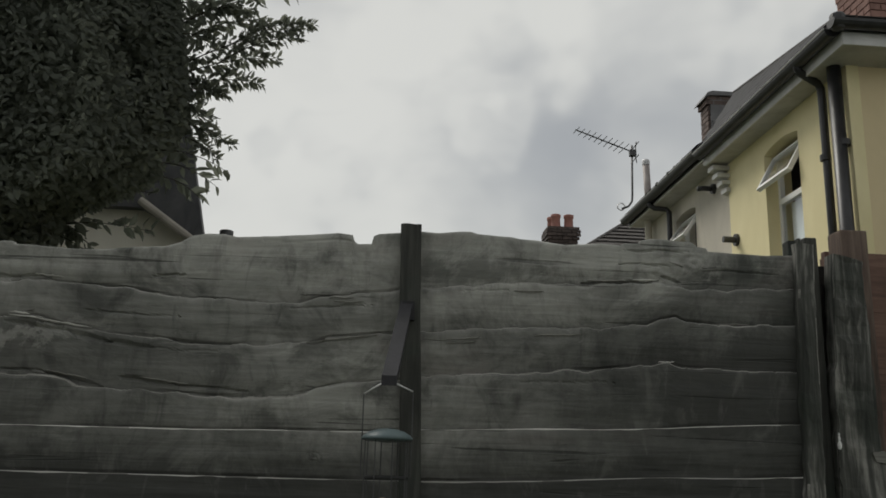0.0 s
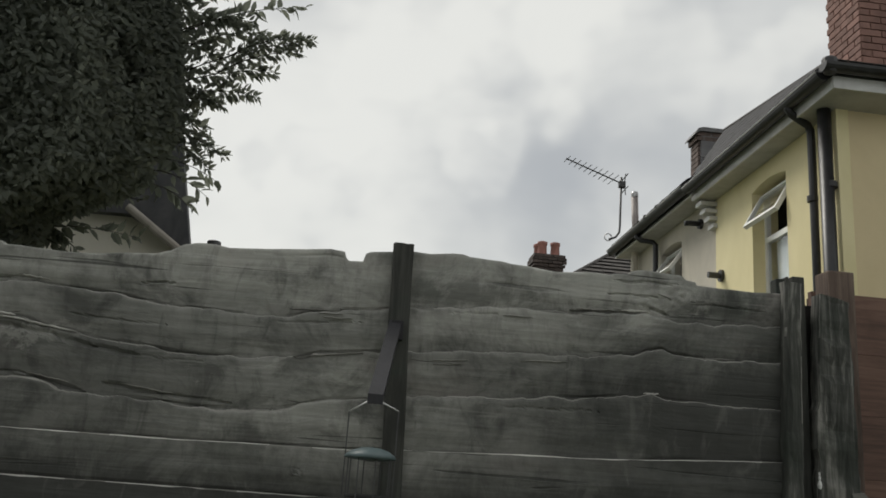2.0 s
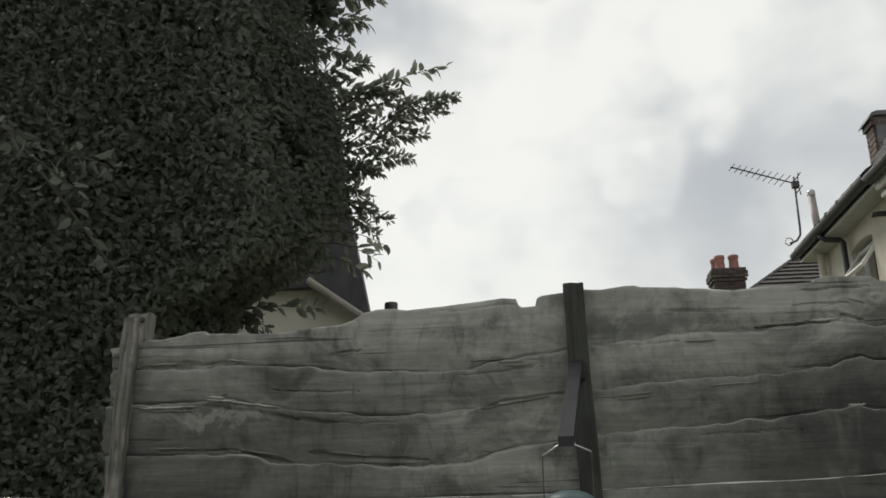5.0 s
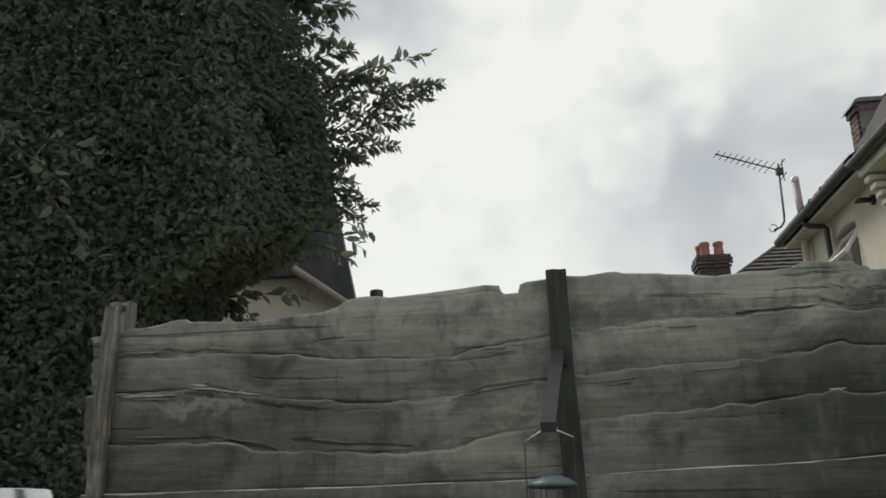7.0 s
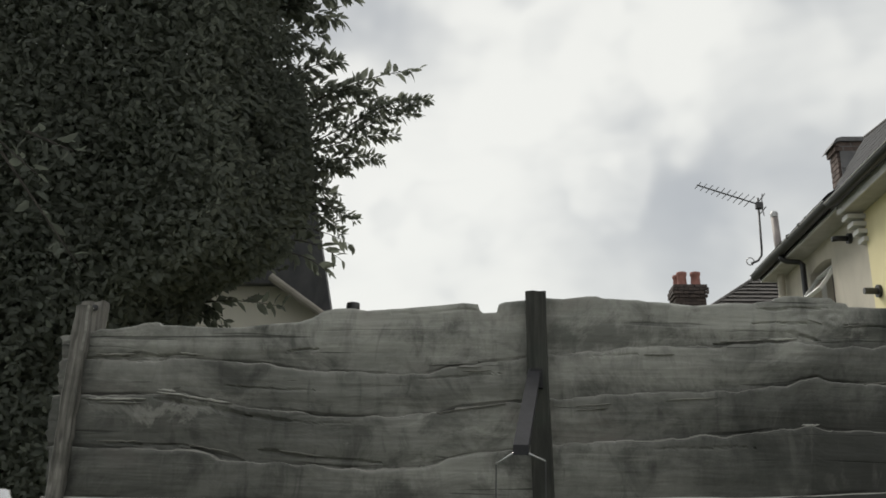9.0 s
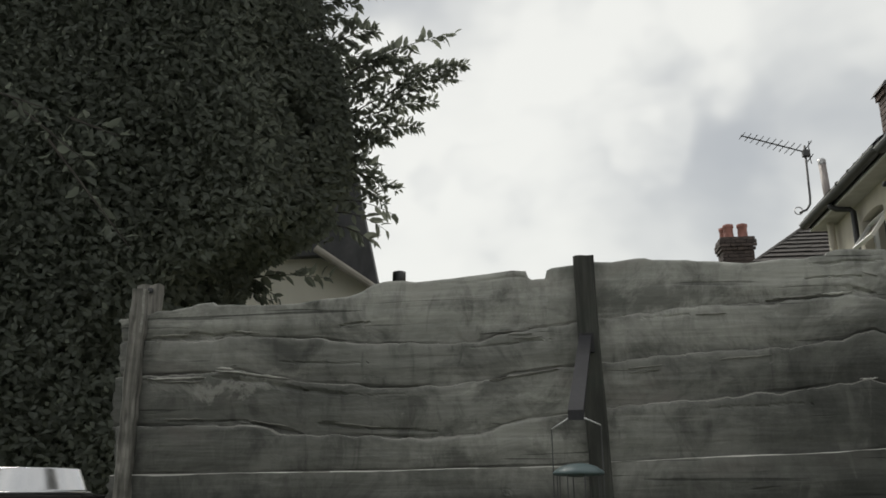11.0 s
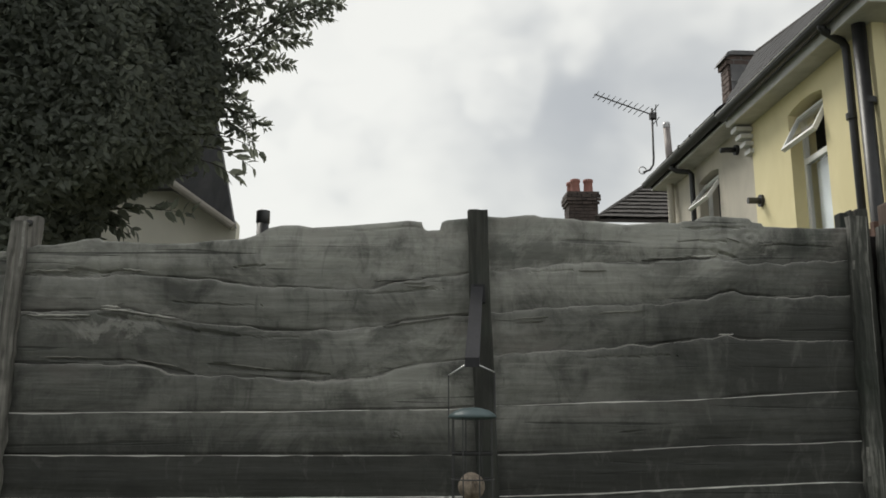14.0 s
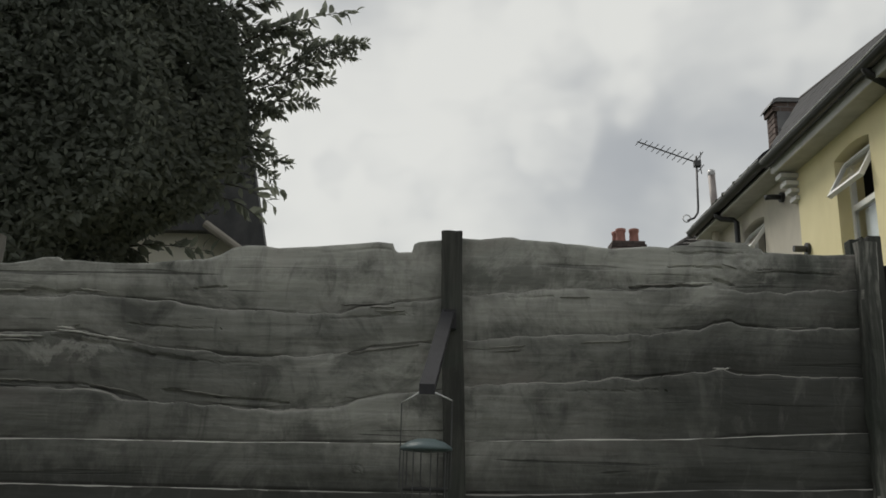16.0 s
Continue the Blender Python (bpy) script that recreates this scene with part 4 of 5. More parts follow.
# ---- grey house beyond ----
grey = thing("grey_house", (WX, 9.7, 0), "grey pebble-dashed house with black gutter and slate roof", "house")
part("side_wall", arched_wall(bmesh.new(), WX + 0.02, 9.554, 12.55, 0, EAVES, 10.64, 11.36, 3.2, 4.565, 0.05, 0.26), GREY_RENDER, grey)
part("end_wall", boxed(WX + 0.024, 8.0, 12.30, 12.546, 0, EAVES), GREY_RENDER, grey)
eaves(9.66, 12.62, grey, 0.045, 0.025)
groof = part("roof", prism(bmesh.new(), [(3.53, 9.60, EAVES + 0.01), (3.53, 12.64, EAVES + 0.01), (RX, 12.64, 6.0), (RX, 9.60, 6.0)], (0, 0, -0.05)), DARK_SLATE, grey)
bm = slated(bmesh.new(), (3.525, 9.60, EAVES + 0.025), (3.525, 12.64, EAVES + 0.025), (RX, 12.64, 6.015), (RX, 9.60, 6.015), 13, 13, 5)
tagged(part("slate_covering", bm, DARK_SLATE, groof), "dark grey slates", kind="stuff")
shaft = chimney(grey, 4.55, 5.15, 11.77, 12.04, 5.4, 6.60, OLD_BRICK, corbels=False, level=False)
part("render_face", boxed(4.575, 5.15, 11.735, 11.755, 5.4, 6.58, bevel=0.004), FLASHING, shaft, "grey rendered face")
part("flashing", boxed(4.57, 5.16, 11.722, 11.734, 6.20, 6.225, bevel=0.003), FLASHING, shaft)
part("cap_slab", prism(bmesh.new(), [(4.47, 11.70, 6.53), (4.53, 11.70, 6.63), (4.60, 11.70, 6.655), (5.2, 11.70, 6.655), (5.2, 11.70, 6.60), (4.56, 11.70, 6.59)], (0, 0.41, 0)), FLASHING, shaft, "weathered mortar cap")
win = part("window", boxed(WX + 0.13, WX + 0.18, 10.64, 10.69, 3.2, 4.56), WHITE, grey, "white window with open top light")
part("window_frame", boxed(WX + 0.13, WX + 0.18, 11.31, 11.36, 3.2, 4.56), WHITE, win)
part("window_frame", boxed(WX + 0.131, WX + 0.179, 10.69, 11.31, 3.95, 4.0), WHITE, win)
part("window_frame", boxed(WX + 0.131, WX + 0.179, 10.69, 11.31, 4.50, 4.58), WHITE, win)
part("pane", boxed(WX + 0.150, WX + 0.156, 10.69, 11.31, 3.2, 3.95), GLASS, win).visible_shadow = False
open_light(win, 10.66, 11.34, 4.525, 0.40, 36, WX + 0.10)
part("room_side", boxed(WX + 0.29, WX + 0.9, 11.75, 11.8, 2.6, 4.7), ROOM, grey)
part("room_back", boxed(WX + 0.9, WX + 0.95, 9.7, 12.2, 2.6, 4.7), ROOM, grey)
part("downpipe", tube(bmesh.new(), [(3.56, 11.50, EAVES - 0.06), (3.57, 11.49, EAVES - 0.13), (3.62, 11.47, EAVES - 0.17), (3.76, 11.40, EAVES - 0.20), (3.79, 11.38, EAVES - 0.24), (3.79, 11.38, 4.3), (3.79, 11.38, 0)], 0.036, 10), BLACK, grey, "black downpipe", smooth=True)
part("waste_pipe", tube(bmesh.new(), [(WX + 0.03, 10.0, 4.60), (WX - 0.12, 10.0, 4.60), (WX - 0.19, 10.0, 4.59)], 0.032, 10), BLACK, grey, smooth=True)
part("waste_flange", tube(bmesh.new(), [(WX + 0.025, 10.0, 4.60), (WX - 0.02, 10.0, 4.60)], 0.06, 12), BLACK, grey)
part("corner_pipe", tube(bmesh.new(), [(3.78, 12.25, EAVES - 0.05), (3.78, 12.25, 0)], 0.05, 12), GREY_RENDER, grey, "grey painted pipe")

moss_rng = random.Random(21)
for k in range(11):
    bm = bmesh.new()
    bmesh.ops.create_icosphere(bm, subdivisions=2, radius=moss_rng.uniform(0.016, 0.032))
    at = Vector((3.50 + moss_rng.uniform(-0.02, 0.03), 9.75 + 0.17 * k + moss_rng.uniform(-0.06, 0.06), EAVES - 0.018))
    for v in bm.verts:
        v.co = Vector((v.co.x, v.co.y * 1.5, v.co.z * 0.9)) * (1 + 0.5 * noise.noise(v.co * 45 + at * 7)) + at
    part("moss_clump", bm, MOSS, grey, "dark moss in the gutter")

flue = thing("metal_flue", (3.88, 12.6, 5.1), "dull metal flue pipe rising at the eaves", "flue")
part("flue_pipe", tube(bmesh.new(), [(3.92, 12.6, 5.05), (3.90, 12.6, 5.4), (3.885, 12.6, 5.80)], 0.052, 14), FLUE, flue, smooth=True)
bm = bmesh.new()
lathe(bm, (3.885, 12.6, 5.80), [(0.055, 0), (0.057, 0.05), (0.05, 0.075), (0.03, 0.09), (0.0, 0.093)], 14)
part("cowl", bm, ALU, flue, smooth=True)

aerial = thing("tv_aerial", (3.66, 12.6, 5.1), "thin metal television aerial on a bent mast", "aerial")
mast = [(3.50, 12.6, 5.10), (3.60, 12.6, 5.14), (3.655, 12.6, 5.22), (3.665, 12.6, 5.32), (3.675, 12.6, 6.10)]
part("mast", tube(bmesh.new(), mast, 0.016, 8), DARK_METAL, aerial, smooth=True)
A, B = Vector((2.80, 12.55, 6.285)), Vector((3.72, 12.6, 5.985))
part("boom", tube(bmesh.new(), [A, B], 0.011, 8), DARK_METAL, aerial)
part("clamp", boxed(3.635, 3.735, 12.56, 12.64, 5.93, 6.03, bevel=0.01), DARK_METAL, aerial)
side = Vector((0.32, -0.88, 0.22)).normalized()
for k in range(10):
    c = A.lerp(B, 0.02 + k * 0.088)
    h = 0.085 + 0.006 * k
    part("element", tube(bmesh.new(), [c - side * h, c + side * h], 0.006, 6), DARK_METAL, aerial)
for s in (-1, 1):
    c = A.lerp(B, 0.97)
    part("reflector", tube(bmesh.new(), [c + Vector((0.03, -0.18, 0.1 * s)), c + Vector((0.03, 0.18, 0.1 * s))], 0.008, 6), DARK_METAL, aerial)
    part("reflector", tube(bmesh.new(), [c + Vector((0.03, 0, 0.0)), c + Vector((0.05, 0.0, 0.17 * s))], 0.007, 6), DARK_METAL, aerial)
loop = [(3.49 + 0.055 * math.cos(a * 0.5236), 12.6, 5.13 + 0.055 * math.sin(a * 0.5236)) for a in range(13)]
part("cable_loop", tube(bmesh.new(), loop, 0.008, 6), ALU, aerial)

# ---- far building with its stack and pots ----
far = thing("far_house", (5.0, 17, 0), "distant house with low brown tiled roof", "house")
part("verge_tile", tube(bmesh.new(), [(3.60, 16.0, 5.24), (5.32, 18.6, 6.63)], 0.05, 8), TILE, far)
part("wall", boxed(3.9, 9.0, 16.4, 20, 0, 5.2), GREY_RENDER, far)
froof = part("roof", prism(bmesh.new(), [(3.60, 16.0, 5.22), (8.6, 16.0, 5.22), (8.6, 18.6, 6.6), (5.32, 18.6, 6.6)], (0, 0, -0.06)), TILE, far)
bm = slated(bmesh.new(), (3.60, 15.99, 5.24), (8.6, 15.99, 5.24), (8.6, 18.6, 6.62), (5.32, 18.6, 6.62), 9, 20, 6, 0.035)
tagged(part("tile_covering", bm, TILE, froof), "brown roof tiles", kind="stuff")
stack = thing("chimney_stack", (3.98, 18.8, 5.2), "sooty brick chimney stack with two red pots", "chimney")
part("support", boxed(3.55, 4.45, 18.5, 19.6, 0, 5.2), SOOT_BRICK, stack)
chimney(stack, 3.66, 4.30, 18.8, 19.3, 5.2, 6.53, SOOT_BRICK, corbels=True, level=False)
for x, back in ((3.84, 0.0), (4.13, 0.0), (3.80, 0.24)):
    bm = bmesh.new()
    lathe(bm, (x, 18.95 + back, 6.53), [(0.115, 0), (0.105, 0.05), (0.095, 0.22), (0.112, 0.24), (0.112, 0.30), (0.09, 0.31), (0.085, 0.1), (0.0, 0.1)], 18)
    part("chimney_pot", bm, POT, stack, "red terracotta pot", smooth=True)

# ---- house behind the tree ----
left = thing("cream_house", (-3.0, 9.0, 0), "cream rendered house with steep dark slate roof", "house")
part("wall", prism(bmesh.new(), [(-6.5, 9.02, 0), (-1.76, 9.02, 0), (-1.76, 9.02, 3.42), (-2.40, 9.02, 3.80), (-6.5, 9.02, 3.80)], (0, 0.2, 0)), CREAM, left)
part("roof", prism(bmesh.new(), [(-1.75, 9.0, 3.34), (-1.78, 9.0, 3.46), (-2.22, 9.0, 5.55), (-6.5, 9.0, 5.55), (-6.5, 9.0, 3.72), (-2.40, 9.0, 3.72)], (0, -0.12, 0)), SLATE, left)
part("bargeboard", tube(bmesh.new(), [(-2.40, 8.80, 3.77), (-1.75, 8.80, 3.31)], 0.040, 10), SOFFIT_BROWN, left)

vent = thing("vent_pipe", (-0.96, 5.45, 0), "dark capped vent pipe", "pipe")
part("pipe", tube(bmesh.new(), [(-0.96, 5.45, 0), (-0.96, 5.45, 2.61)], 0.036, 14), DARK_METAL, vent, smooth=True)
bm = bmesh.new()
lathe(bm, (-0.96, 5.45, 2.56), [(0.036, 0), (0.041, 0.004), (0.041, 0.074), (0.038, 0.078), (0.0, 0.079)], 14)
part("cap", bm, DARK_METAL, vent, smooth=True)

# ---- tree ----
tree = thing("tree", (-2.6, 5.0, 0), "dense dark-leaved garden tree with drooping pointed leaves", "tree")
rng = np.random.default_rng(5)
EDGE = [(0.6, -1.80), (1.9, -1.80), (2.40, -1.80), (2.50, -1.79), (2.58, -1.72), (2.64, -1.58), (2.70, -1.45), (2.78, -1.33), (2.92, -1.22), (3.3, -1.20), (3.6, -1.24), (4.0, -1.34), (4.4, -1.32), (5.2, -1.25), (6.5, -1.6)]
bm = bmesh.new()
tube(bm, [(-2.9, 5.2, 0), (-2.85, 5.18, 0.8), (-2.75, 5.1, 1.7), (-2.7, 5.05, 2.8), (-2.6, 5.0, 4.0), (-2.6, 5.0, 5.4)], [0.16, 0.13, 0.11, 0.09, 0.06, 0.02], 12)
part("trunk", bm, BARK, tree, smooth=True)

leaf_mid, leaf_dir, leaf_len = [], [], []


def spray(start, tip, leaves, size, sag=0.05, splay=0.07, twig=0.006):
    """A twig from start to tip with leaves to both sides."""
    a, b = np.array(start, float), np.array(tip, float)
    d = b - a
    pts = [a + d * u + np.array([0, 0, -sag * 4 * u * (u - 1)]) for u in np.linspace(0, 1, 7)]
    bm = tube(bmesh.new(), [tuple(p) for p in pts], [twig * (1.2 - 0.9 * i / 6) for i in range(7)], 5)
    part("limb", bm, BARK, tree)
    axis = d / np.linalg.norm(d)
    for k in range(leaves):
        u = 0.12 + 0.9 * (k + rng.uniform(0, 0.7)) / leaves
        p = a + d * u + np.array([0, 0, -sag * 4 * u * (u - 1)])
        out = rng.normal(0, 1, 3) * (0.9, 0.9, 0.75)
        out -= axis * out.dot(axis)
        out /= np.linalg.norm(out) + 1e-6
        way = axis * rng.uniform(0.3, 0.9) + out * rng.uniform(0.6, 1.0) + np.array([0, 0, rng.uniform(-0.55, 0.1)])
        leaf_mid.append(p + out * rng.uniform(0, splay) * (1.1 - 0.8 * u))
        leaf_dir.append(way / np.linalg.norm(way))
        leaf_len.append(1.25 * size * rng.uniform(0.7, 1.25) * (1.0 if u < 0.9 else 0.8))


# the branches whose outline stands against the sky
SPRAYS = [
    ((-1.2, 4.9, 3.68), (-0.555, 4.88, 3.90), 26, 0.074, 0.02), ((-1.25, 4.9, 3.66), (-0.82, 4.9, 3.79), 60, 0.050, 0.06), ((-1.2, 4.95, 3.60), (-0.74, 4.9, 3.72), 34, 0.055, 0.03),
    ((-1.3, 4.95, 3.38), (-0.49, 4.87, 3.70), 105, 0.042, 0.055), ((-1.0, 4.9, 3.44), (-0.54, 4.88, 3.62), 60, 0.042, 0.04), ((-0.95, 4.9, 3.55), (-0.51, 4.9, 3.72), 50, 0.040, 0.03),
    ((-1.3, 4.95, 3.33), (-0.68, 4.95, 3.52), 85, 0.044, 0.06), ((-1.3, 5.0, 3.30), (-0.76, 4.95, 3.36), 75, 0.046, 0.05), ((-1.3, 5.0, 3.25), (-0.94, 4.95, 3.29), 60, 0.048, 0.05),
    ((-1.35, 4.9, 3.82), (-1.02, 4.9, 3.97), 50, 0.056, 0.06), ((-1.35, 4.9, 3.55), (-1.02, 4.95, 3.60), 50, 0.05, 0.08), ((-1.35, 4.9, 3.75), (-0.98, 4.95, 3.80), 50, 0.05, 0.06),
    ((-1.5, 4.95, 3.16), (-1.06, 4.95, 3.20), 50, 0.05, 0.06),
    ((-1.4, 4.95, 3.12), (-0.90, 5.0, 3.01), 75, 0.044, 0.05), ((-1.3, 5.0, 3.05), (-0.97, 5.0, 2.93), 34, 0.048, 0.04), ((-1.3, 5.0, 3.16), (-1.0, 5.0, 3.12), 24, 0.055, 0.03),
    ((-1.35, 5.0, 2.95), (-0.90, 5.0, 2.85), 11, 0.072, 0.01), ((-1.35, 5.0, 2.88), (-0.96, 5.0, 2.77), 10, 0.075, 0.01), ((-1.35, 5.0, 2.80), (-1.03, 5.0, 2.69), 11, 0.07, 0.01),
    ((-2.0, 5.0, 2.46), (-1.28, 5.0, 2.50), 26, 0.080, 0.015), ((-1.95, 5.0, 2.47), (-1.58, 5.0, 2.41), 18, 0.062, 0.025), ((-2.1, 5.0, 2.55), (-1.64, 5.0, 2.47), 30, 0.06, 0.03), ((-2.1, 5.0, 2.48), (-1.62, 5.0, 2.39), 26, 0.06, 0.03),
    ((-1.7, 4.9, 4.1), (-1.13, 4.9, 4.16), 60, 0.06, 0.05), ((-1.7, 4.9, 4.3), (-1.04, 4.9, 4.26), 50, 0.078, 0.04), ((-1.6, 4.9, 4.42), (-0.97, 4.9, 4.40), 40, 0.085, 0.04),
    ((-1.7, 4.9, 4.0), (-1.15, 4.9, 4.06), 60, 0.055, 0.05), ((-1.7, 4.9, 4.5), (-0.95, 4.9, 4.62), 80, 0.07, 0.06),
    ((-1.7, 4.9, 4.8), (-0.90, 4.9, 4.95), 90, 0.065, 0.08),
]
for s, t, n, size, splay in SPRAYS:
    spray(s, t, int(n * (2.2 if size < 0.06 else 1.5)), size, 0.05, splay, 0.004)
for k in range(16):
    z = rng.uniform(2.7, 5.2)
    x = np.interp(z, [e[0] for e in EDGE], [e[1] for e in EDGE])
    spray((x - 0.6, rng.uniform(4.6, 5.3), z - 0.05), (x + rng.uniform(0.0, 0.12), rng.uniform(4.7, 5.2), z + rng.uniform(-0.1, 0.12)), 55, 0.055, 0.03, 0.09)
# low branches hanging nearer, paler leaves
for s, t, n in (((-2.3, 3.8, 2.9), (-1.62, 3.35, 2.22), 14), ((-2.5, 3.8, 3.1), (-1.85, 3.35, 2.60), 18), ((-2.2, 3.8, 3.0), (-1.75, 3.4, 2.72), 12), ((-2.7, 3.8, 3.2), (-2.05, 3.4, 2.85), 14)):
    spray(s, t, n, 0.06, 0.0, 0.05)

# the body of the crown
N = 380000
z = rng.uniform(0.3, 6.2, N)
edge = np.interp(z, [e[0] for e in EDGE], [e[1] for e in EDGE])
depth = rng.uniform(0, 1, N)
x = edge - 3.4 * depth ** 1.35 + 0.02
y = 5.0 + rng.uniform(-1.1, 1.1, N) * np.clip((edge - x) * 1.4 + 0.25, 0.2, 1.0)
deep = (y - 0.3) / 4.7       # the crown widens towards its far side
x, z = x * deep, 1.32 + (z - 1.32) * deep
edge = edge * deep
wob = np.array([noise.noise((a * 2.3, b * 2.3, c * 2.3)) for a, b, c in zip(x, y, z)])
near_edge = np.clip(1 - (edge - x) / 0.45, 0, 1)
keep = wob > -0.55 + (0.50 + 0.10 * (z > 3.8)) * near_edge
body = np.stack([x, y, z], 1)[keep]
ways = rng.normal(0, 1, body.shape) * (1, 1, 0.7) + (0.25, -0.1, -0.45)
ways /= np.linalg.norm(ways, axis=1)[:, None]
# the far side of the crown, thick enough to close it
M = 70000
bz = rng.uniform(0.2, 6.2, M)
bx = np.interp(bz, [e[0] for e in EDGE], [e[1] for e in EDGE]) - 0.30 - 3.6 * rng.uniform(0, 1, M)
by = 5.9 + rng.uniform(-0.3, 0.4, M)
deep = (by - 0.3) / 4.7
rear = np.stack([bx * deep, by, 1.32 + (bz - 1.32) * deep], 1)
rear_ways = rng.normal(0, 1, rear.shape) * (1, 0.5, 1)
rear_ways /= np.linalg.norm(rear_ways, axis=1)[:, None]
def leaf_mesh(mids, dirs, lens, face, spread, fine):
    """Folded pointed leaves hinged at the midrib, tip bent down; fine ones have two halves each in three facets, small ones a single fold."""
    n = len(mids)
    rnd = rng.normal(0, spread, (n, 3)) + face
    side = np.cross(dirs, rnd)
    side /= np.linalg.norm(side, axis=1)[:, None] + 1e-9
    up = np.cross(side, dirs)
    L = lens[:, None]
    w = 0.21 * L
    if fine:
        ring = [mids, mids + dirs * L * 0.28 + side * w * 0.9 + up * w * 0.3, mids + dirs * L * 0.62 + side * w * 0.85 + up * w * 0.2 - up * 0.04 * L,
                mids + dirs * L - up * 0.16 * L, mids + dirs * L * 0.62 - side * w * 0.85 + up * w * 0.2 - up * 0.04 * L,
                mids + dirs * L * 0.28 - side * w * 0.9 + up * w * 0.3, mids + dirs * L * 0.48 - up * 0.03 * L]
        tris = [[k, (k + 1) % 6, 6] for k in range(6)]
    else:
        ring = [mids, mids + dirs * L * 0.45 + side * w * 1.25 + up * w * 0.2, mids + dirs * L - up * 0.08 * L, mids + dirs * L * 0.45 - side * w * 1.25 + up * w * 0.2]
        tris = [[0, 1, 2], [0, 2, 3]]
    v = np.stack(ring, 1).reshape(-1, 3)
    base = (np.arange(n) * len(ring))[:, None]
    f = np.concatenate([base + np.array([t]) for t in tris])
    me = bpy.data.meshes.new("leaves")
    me.vertices.add(len(v))
    me.vertices.foreach_set("co", v.ravel())
    me.loops.add(f.size)
    me.loops.foreach_set("vertex_index", f.ravel().astype(np.int32))
    me.polygons.add(len(f))
    me.polygons.foreach_set("loop_start", np.arange(0, f.size, 3, dtype=np.int32))
    me.update(calc_edges=True)
    me.validate()
    me.materials.append(LEAF)
    return me


crown = new("crown", leaf_mesh(np.concatenate([body, rear]), np.concatenate([ways, rear_ways]), np.concatenate([rng.uniform(0.034, 0.056, len(body)), rng.uniform(0.08, 0.12, M)]), (0.1, -1.6, 1.0), 0.45, False))
adopt(crown, tree)
tagged(crown, "many small pointed dark green leaves", kind="stuff")
outer = new("outer_foliage", leaf_mesh(np.array(leaf_mid), np.array(leaf_dir), np.array(leaf_len), (0, 0, 1.2), 1.0, True))
adopt(outer, tree)
tagged(outer, "pointed leaves on twigs against the sky", kind="stuff")

# ---- bird feeder on its arm ----
FX, FY = -0.036, 1.84
arm = thing("feeder_arm", (0.01, 2.07, 1.6), "dark bracket arm fixed to the fence batten", "bracket")
bm = bmesh.new()
prism(bm, [(-0.012, FENCE_Y - 0.022, 1.638), (0.012, FENCE_Y - 0.022, 1.638), (0.013, FENCE_Y - 0.022, 1.60), (-0.010, FENCE_Y - 0.022, 1.60)], (0, -0.018, 0))
part("backplate", bm, ARM, arm)
bm = bmesh.new()
a = [(-0.015, 2.07, 1.640), (0.009, 2.07, 1.640), (0.009, 2.07, 1.628), (-0.015, 2.07, 1.628)]
b = [(-0.050, 1.825, 1.466), (-0.024, 1.825, 1.466), (-0.024, 1.825, 1.449), (-0.050, 1.825, 1.449)]
va, vb = [bm.verts.new(p) for p in a], [bm.verts.new(p) for p in b]
bm.faces.new(va), bm.faces.new(vb[::-1])
for i in range(4):
    bm.faces.new((va[i], vb[i], vb[(i + 1) % 4], va[(i + 1) % 4]))
part("arm", bm, ARM, arm)

feeder = thing("bird_feeder", (FX, FY, 1.1), "wire fat-ball bird feeder with blue-green dome lid", "bird feeder")
bail = [(FX - 0.042, FY, 1.435), (FX - 0.014, FY, 1.453), (FX, FY, 1.456), (FX + 0.014, FY, 1.453), (FX + 0.041, FY, 1.441)]
part("handle", tube(bmesh.new(), bail, 0.0014, 8), WIRE, feeder, "thin bright wire handle", smooth=True)
# same wire as the handle; darker metal paints in its dull reflections
for hx, hz in ((FX - 0.042, 1.435), (FX + 0.041, 1.441)):
    part("handle_leg", tube(bmesh.new(), [(hx, FY, hz), (hx, FY, 1.30)], 0.0011, 6), DARK_METAL, feeder)
bm = bmesh.new()
lathe(bm, (FX, FY, 1.366), [(0.0, 0.013), (0.015, 0.012), (0.03, 0.0075), (0.04, 0.001), (0.0435, -0.003), (0.042, -0.006), (0.03, -0.008), (0.0, -0.010)], 40)
part("lid", bm, FEEDER_GREEN, feeder, "blue-green domed metal lid", smooth=True)
bm = bmesh.new()
lathe(bm, (FX, FY, 1.296), [(0.036, 0.006), (0.037, 0.005), (0.037, 0.001), (0.036, 0.0), (0.035, 0.001), (0.035, 0.005)], 32)
part("collar", bm, RUBBER, feeder, "dark metal collar", smooth=True)
for k in range(8):
    t = 2 * math.pi * (k + 0.3) / 8
    px, py = FX + 0.037 * math.cos(t), FY + 0.037 * math.sin(t)
    part("cage_wire", tube(bmesh.new(), [(px, py, 1.362), (px, py, 1.02)], 0.0011, 6), DARK_METAL, feeder)
for zz in (1.255, 1.215, 1.175, 1.135, 1.095, 1.055):
    ring = [(FX + 0.037 * math.cos(a * math.pi / 12), FY + 0.037 * math.sin(a * math.pi / 12), zz) for a in range(25)]
    part("cage_ring", tube(bmesh.new(), ring, 0.0013, 6, False), DARK_METAL, feeder)
bm = bmesh.new()
lathe(bm, (FX, FY, 1.02), [(0.0, 0), (0.05, 0), (0.052, 0.008), (0.05, 0.008), (0.048, 0.003), (0.0, 0.003)], 32)
part("tray", bm, DARK_METAL, feeder, smooth=True)
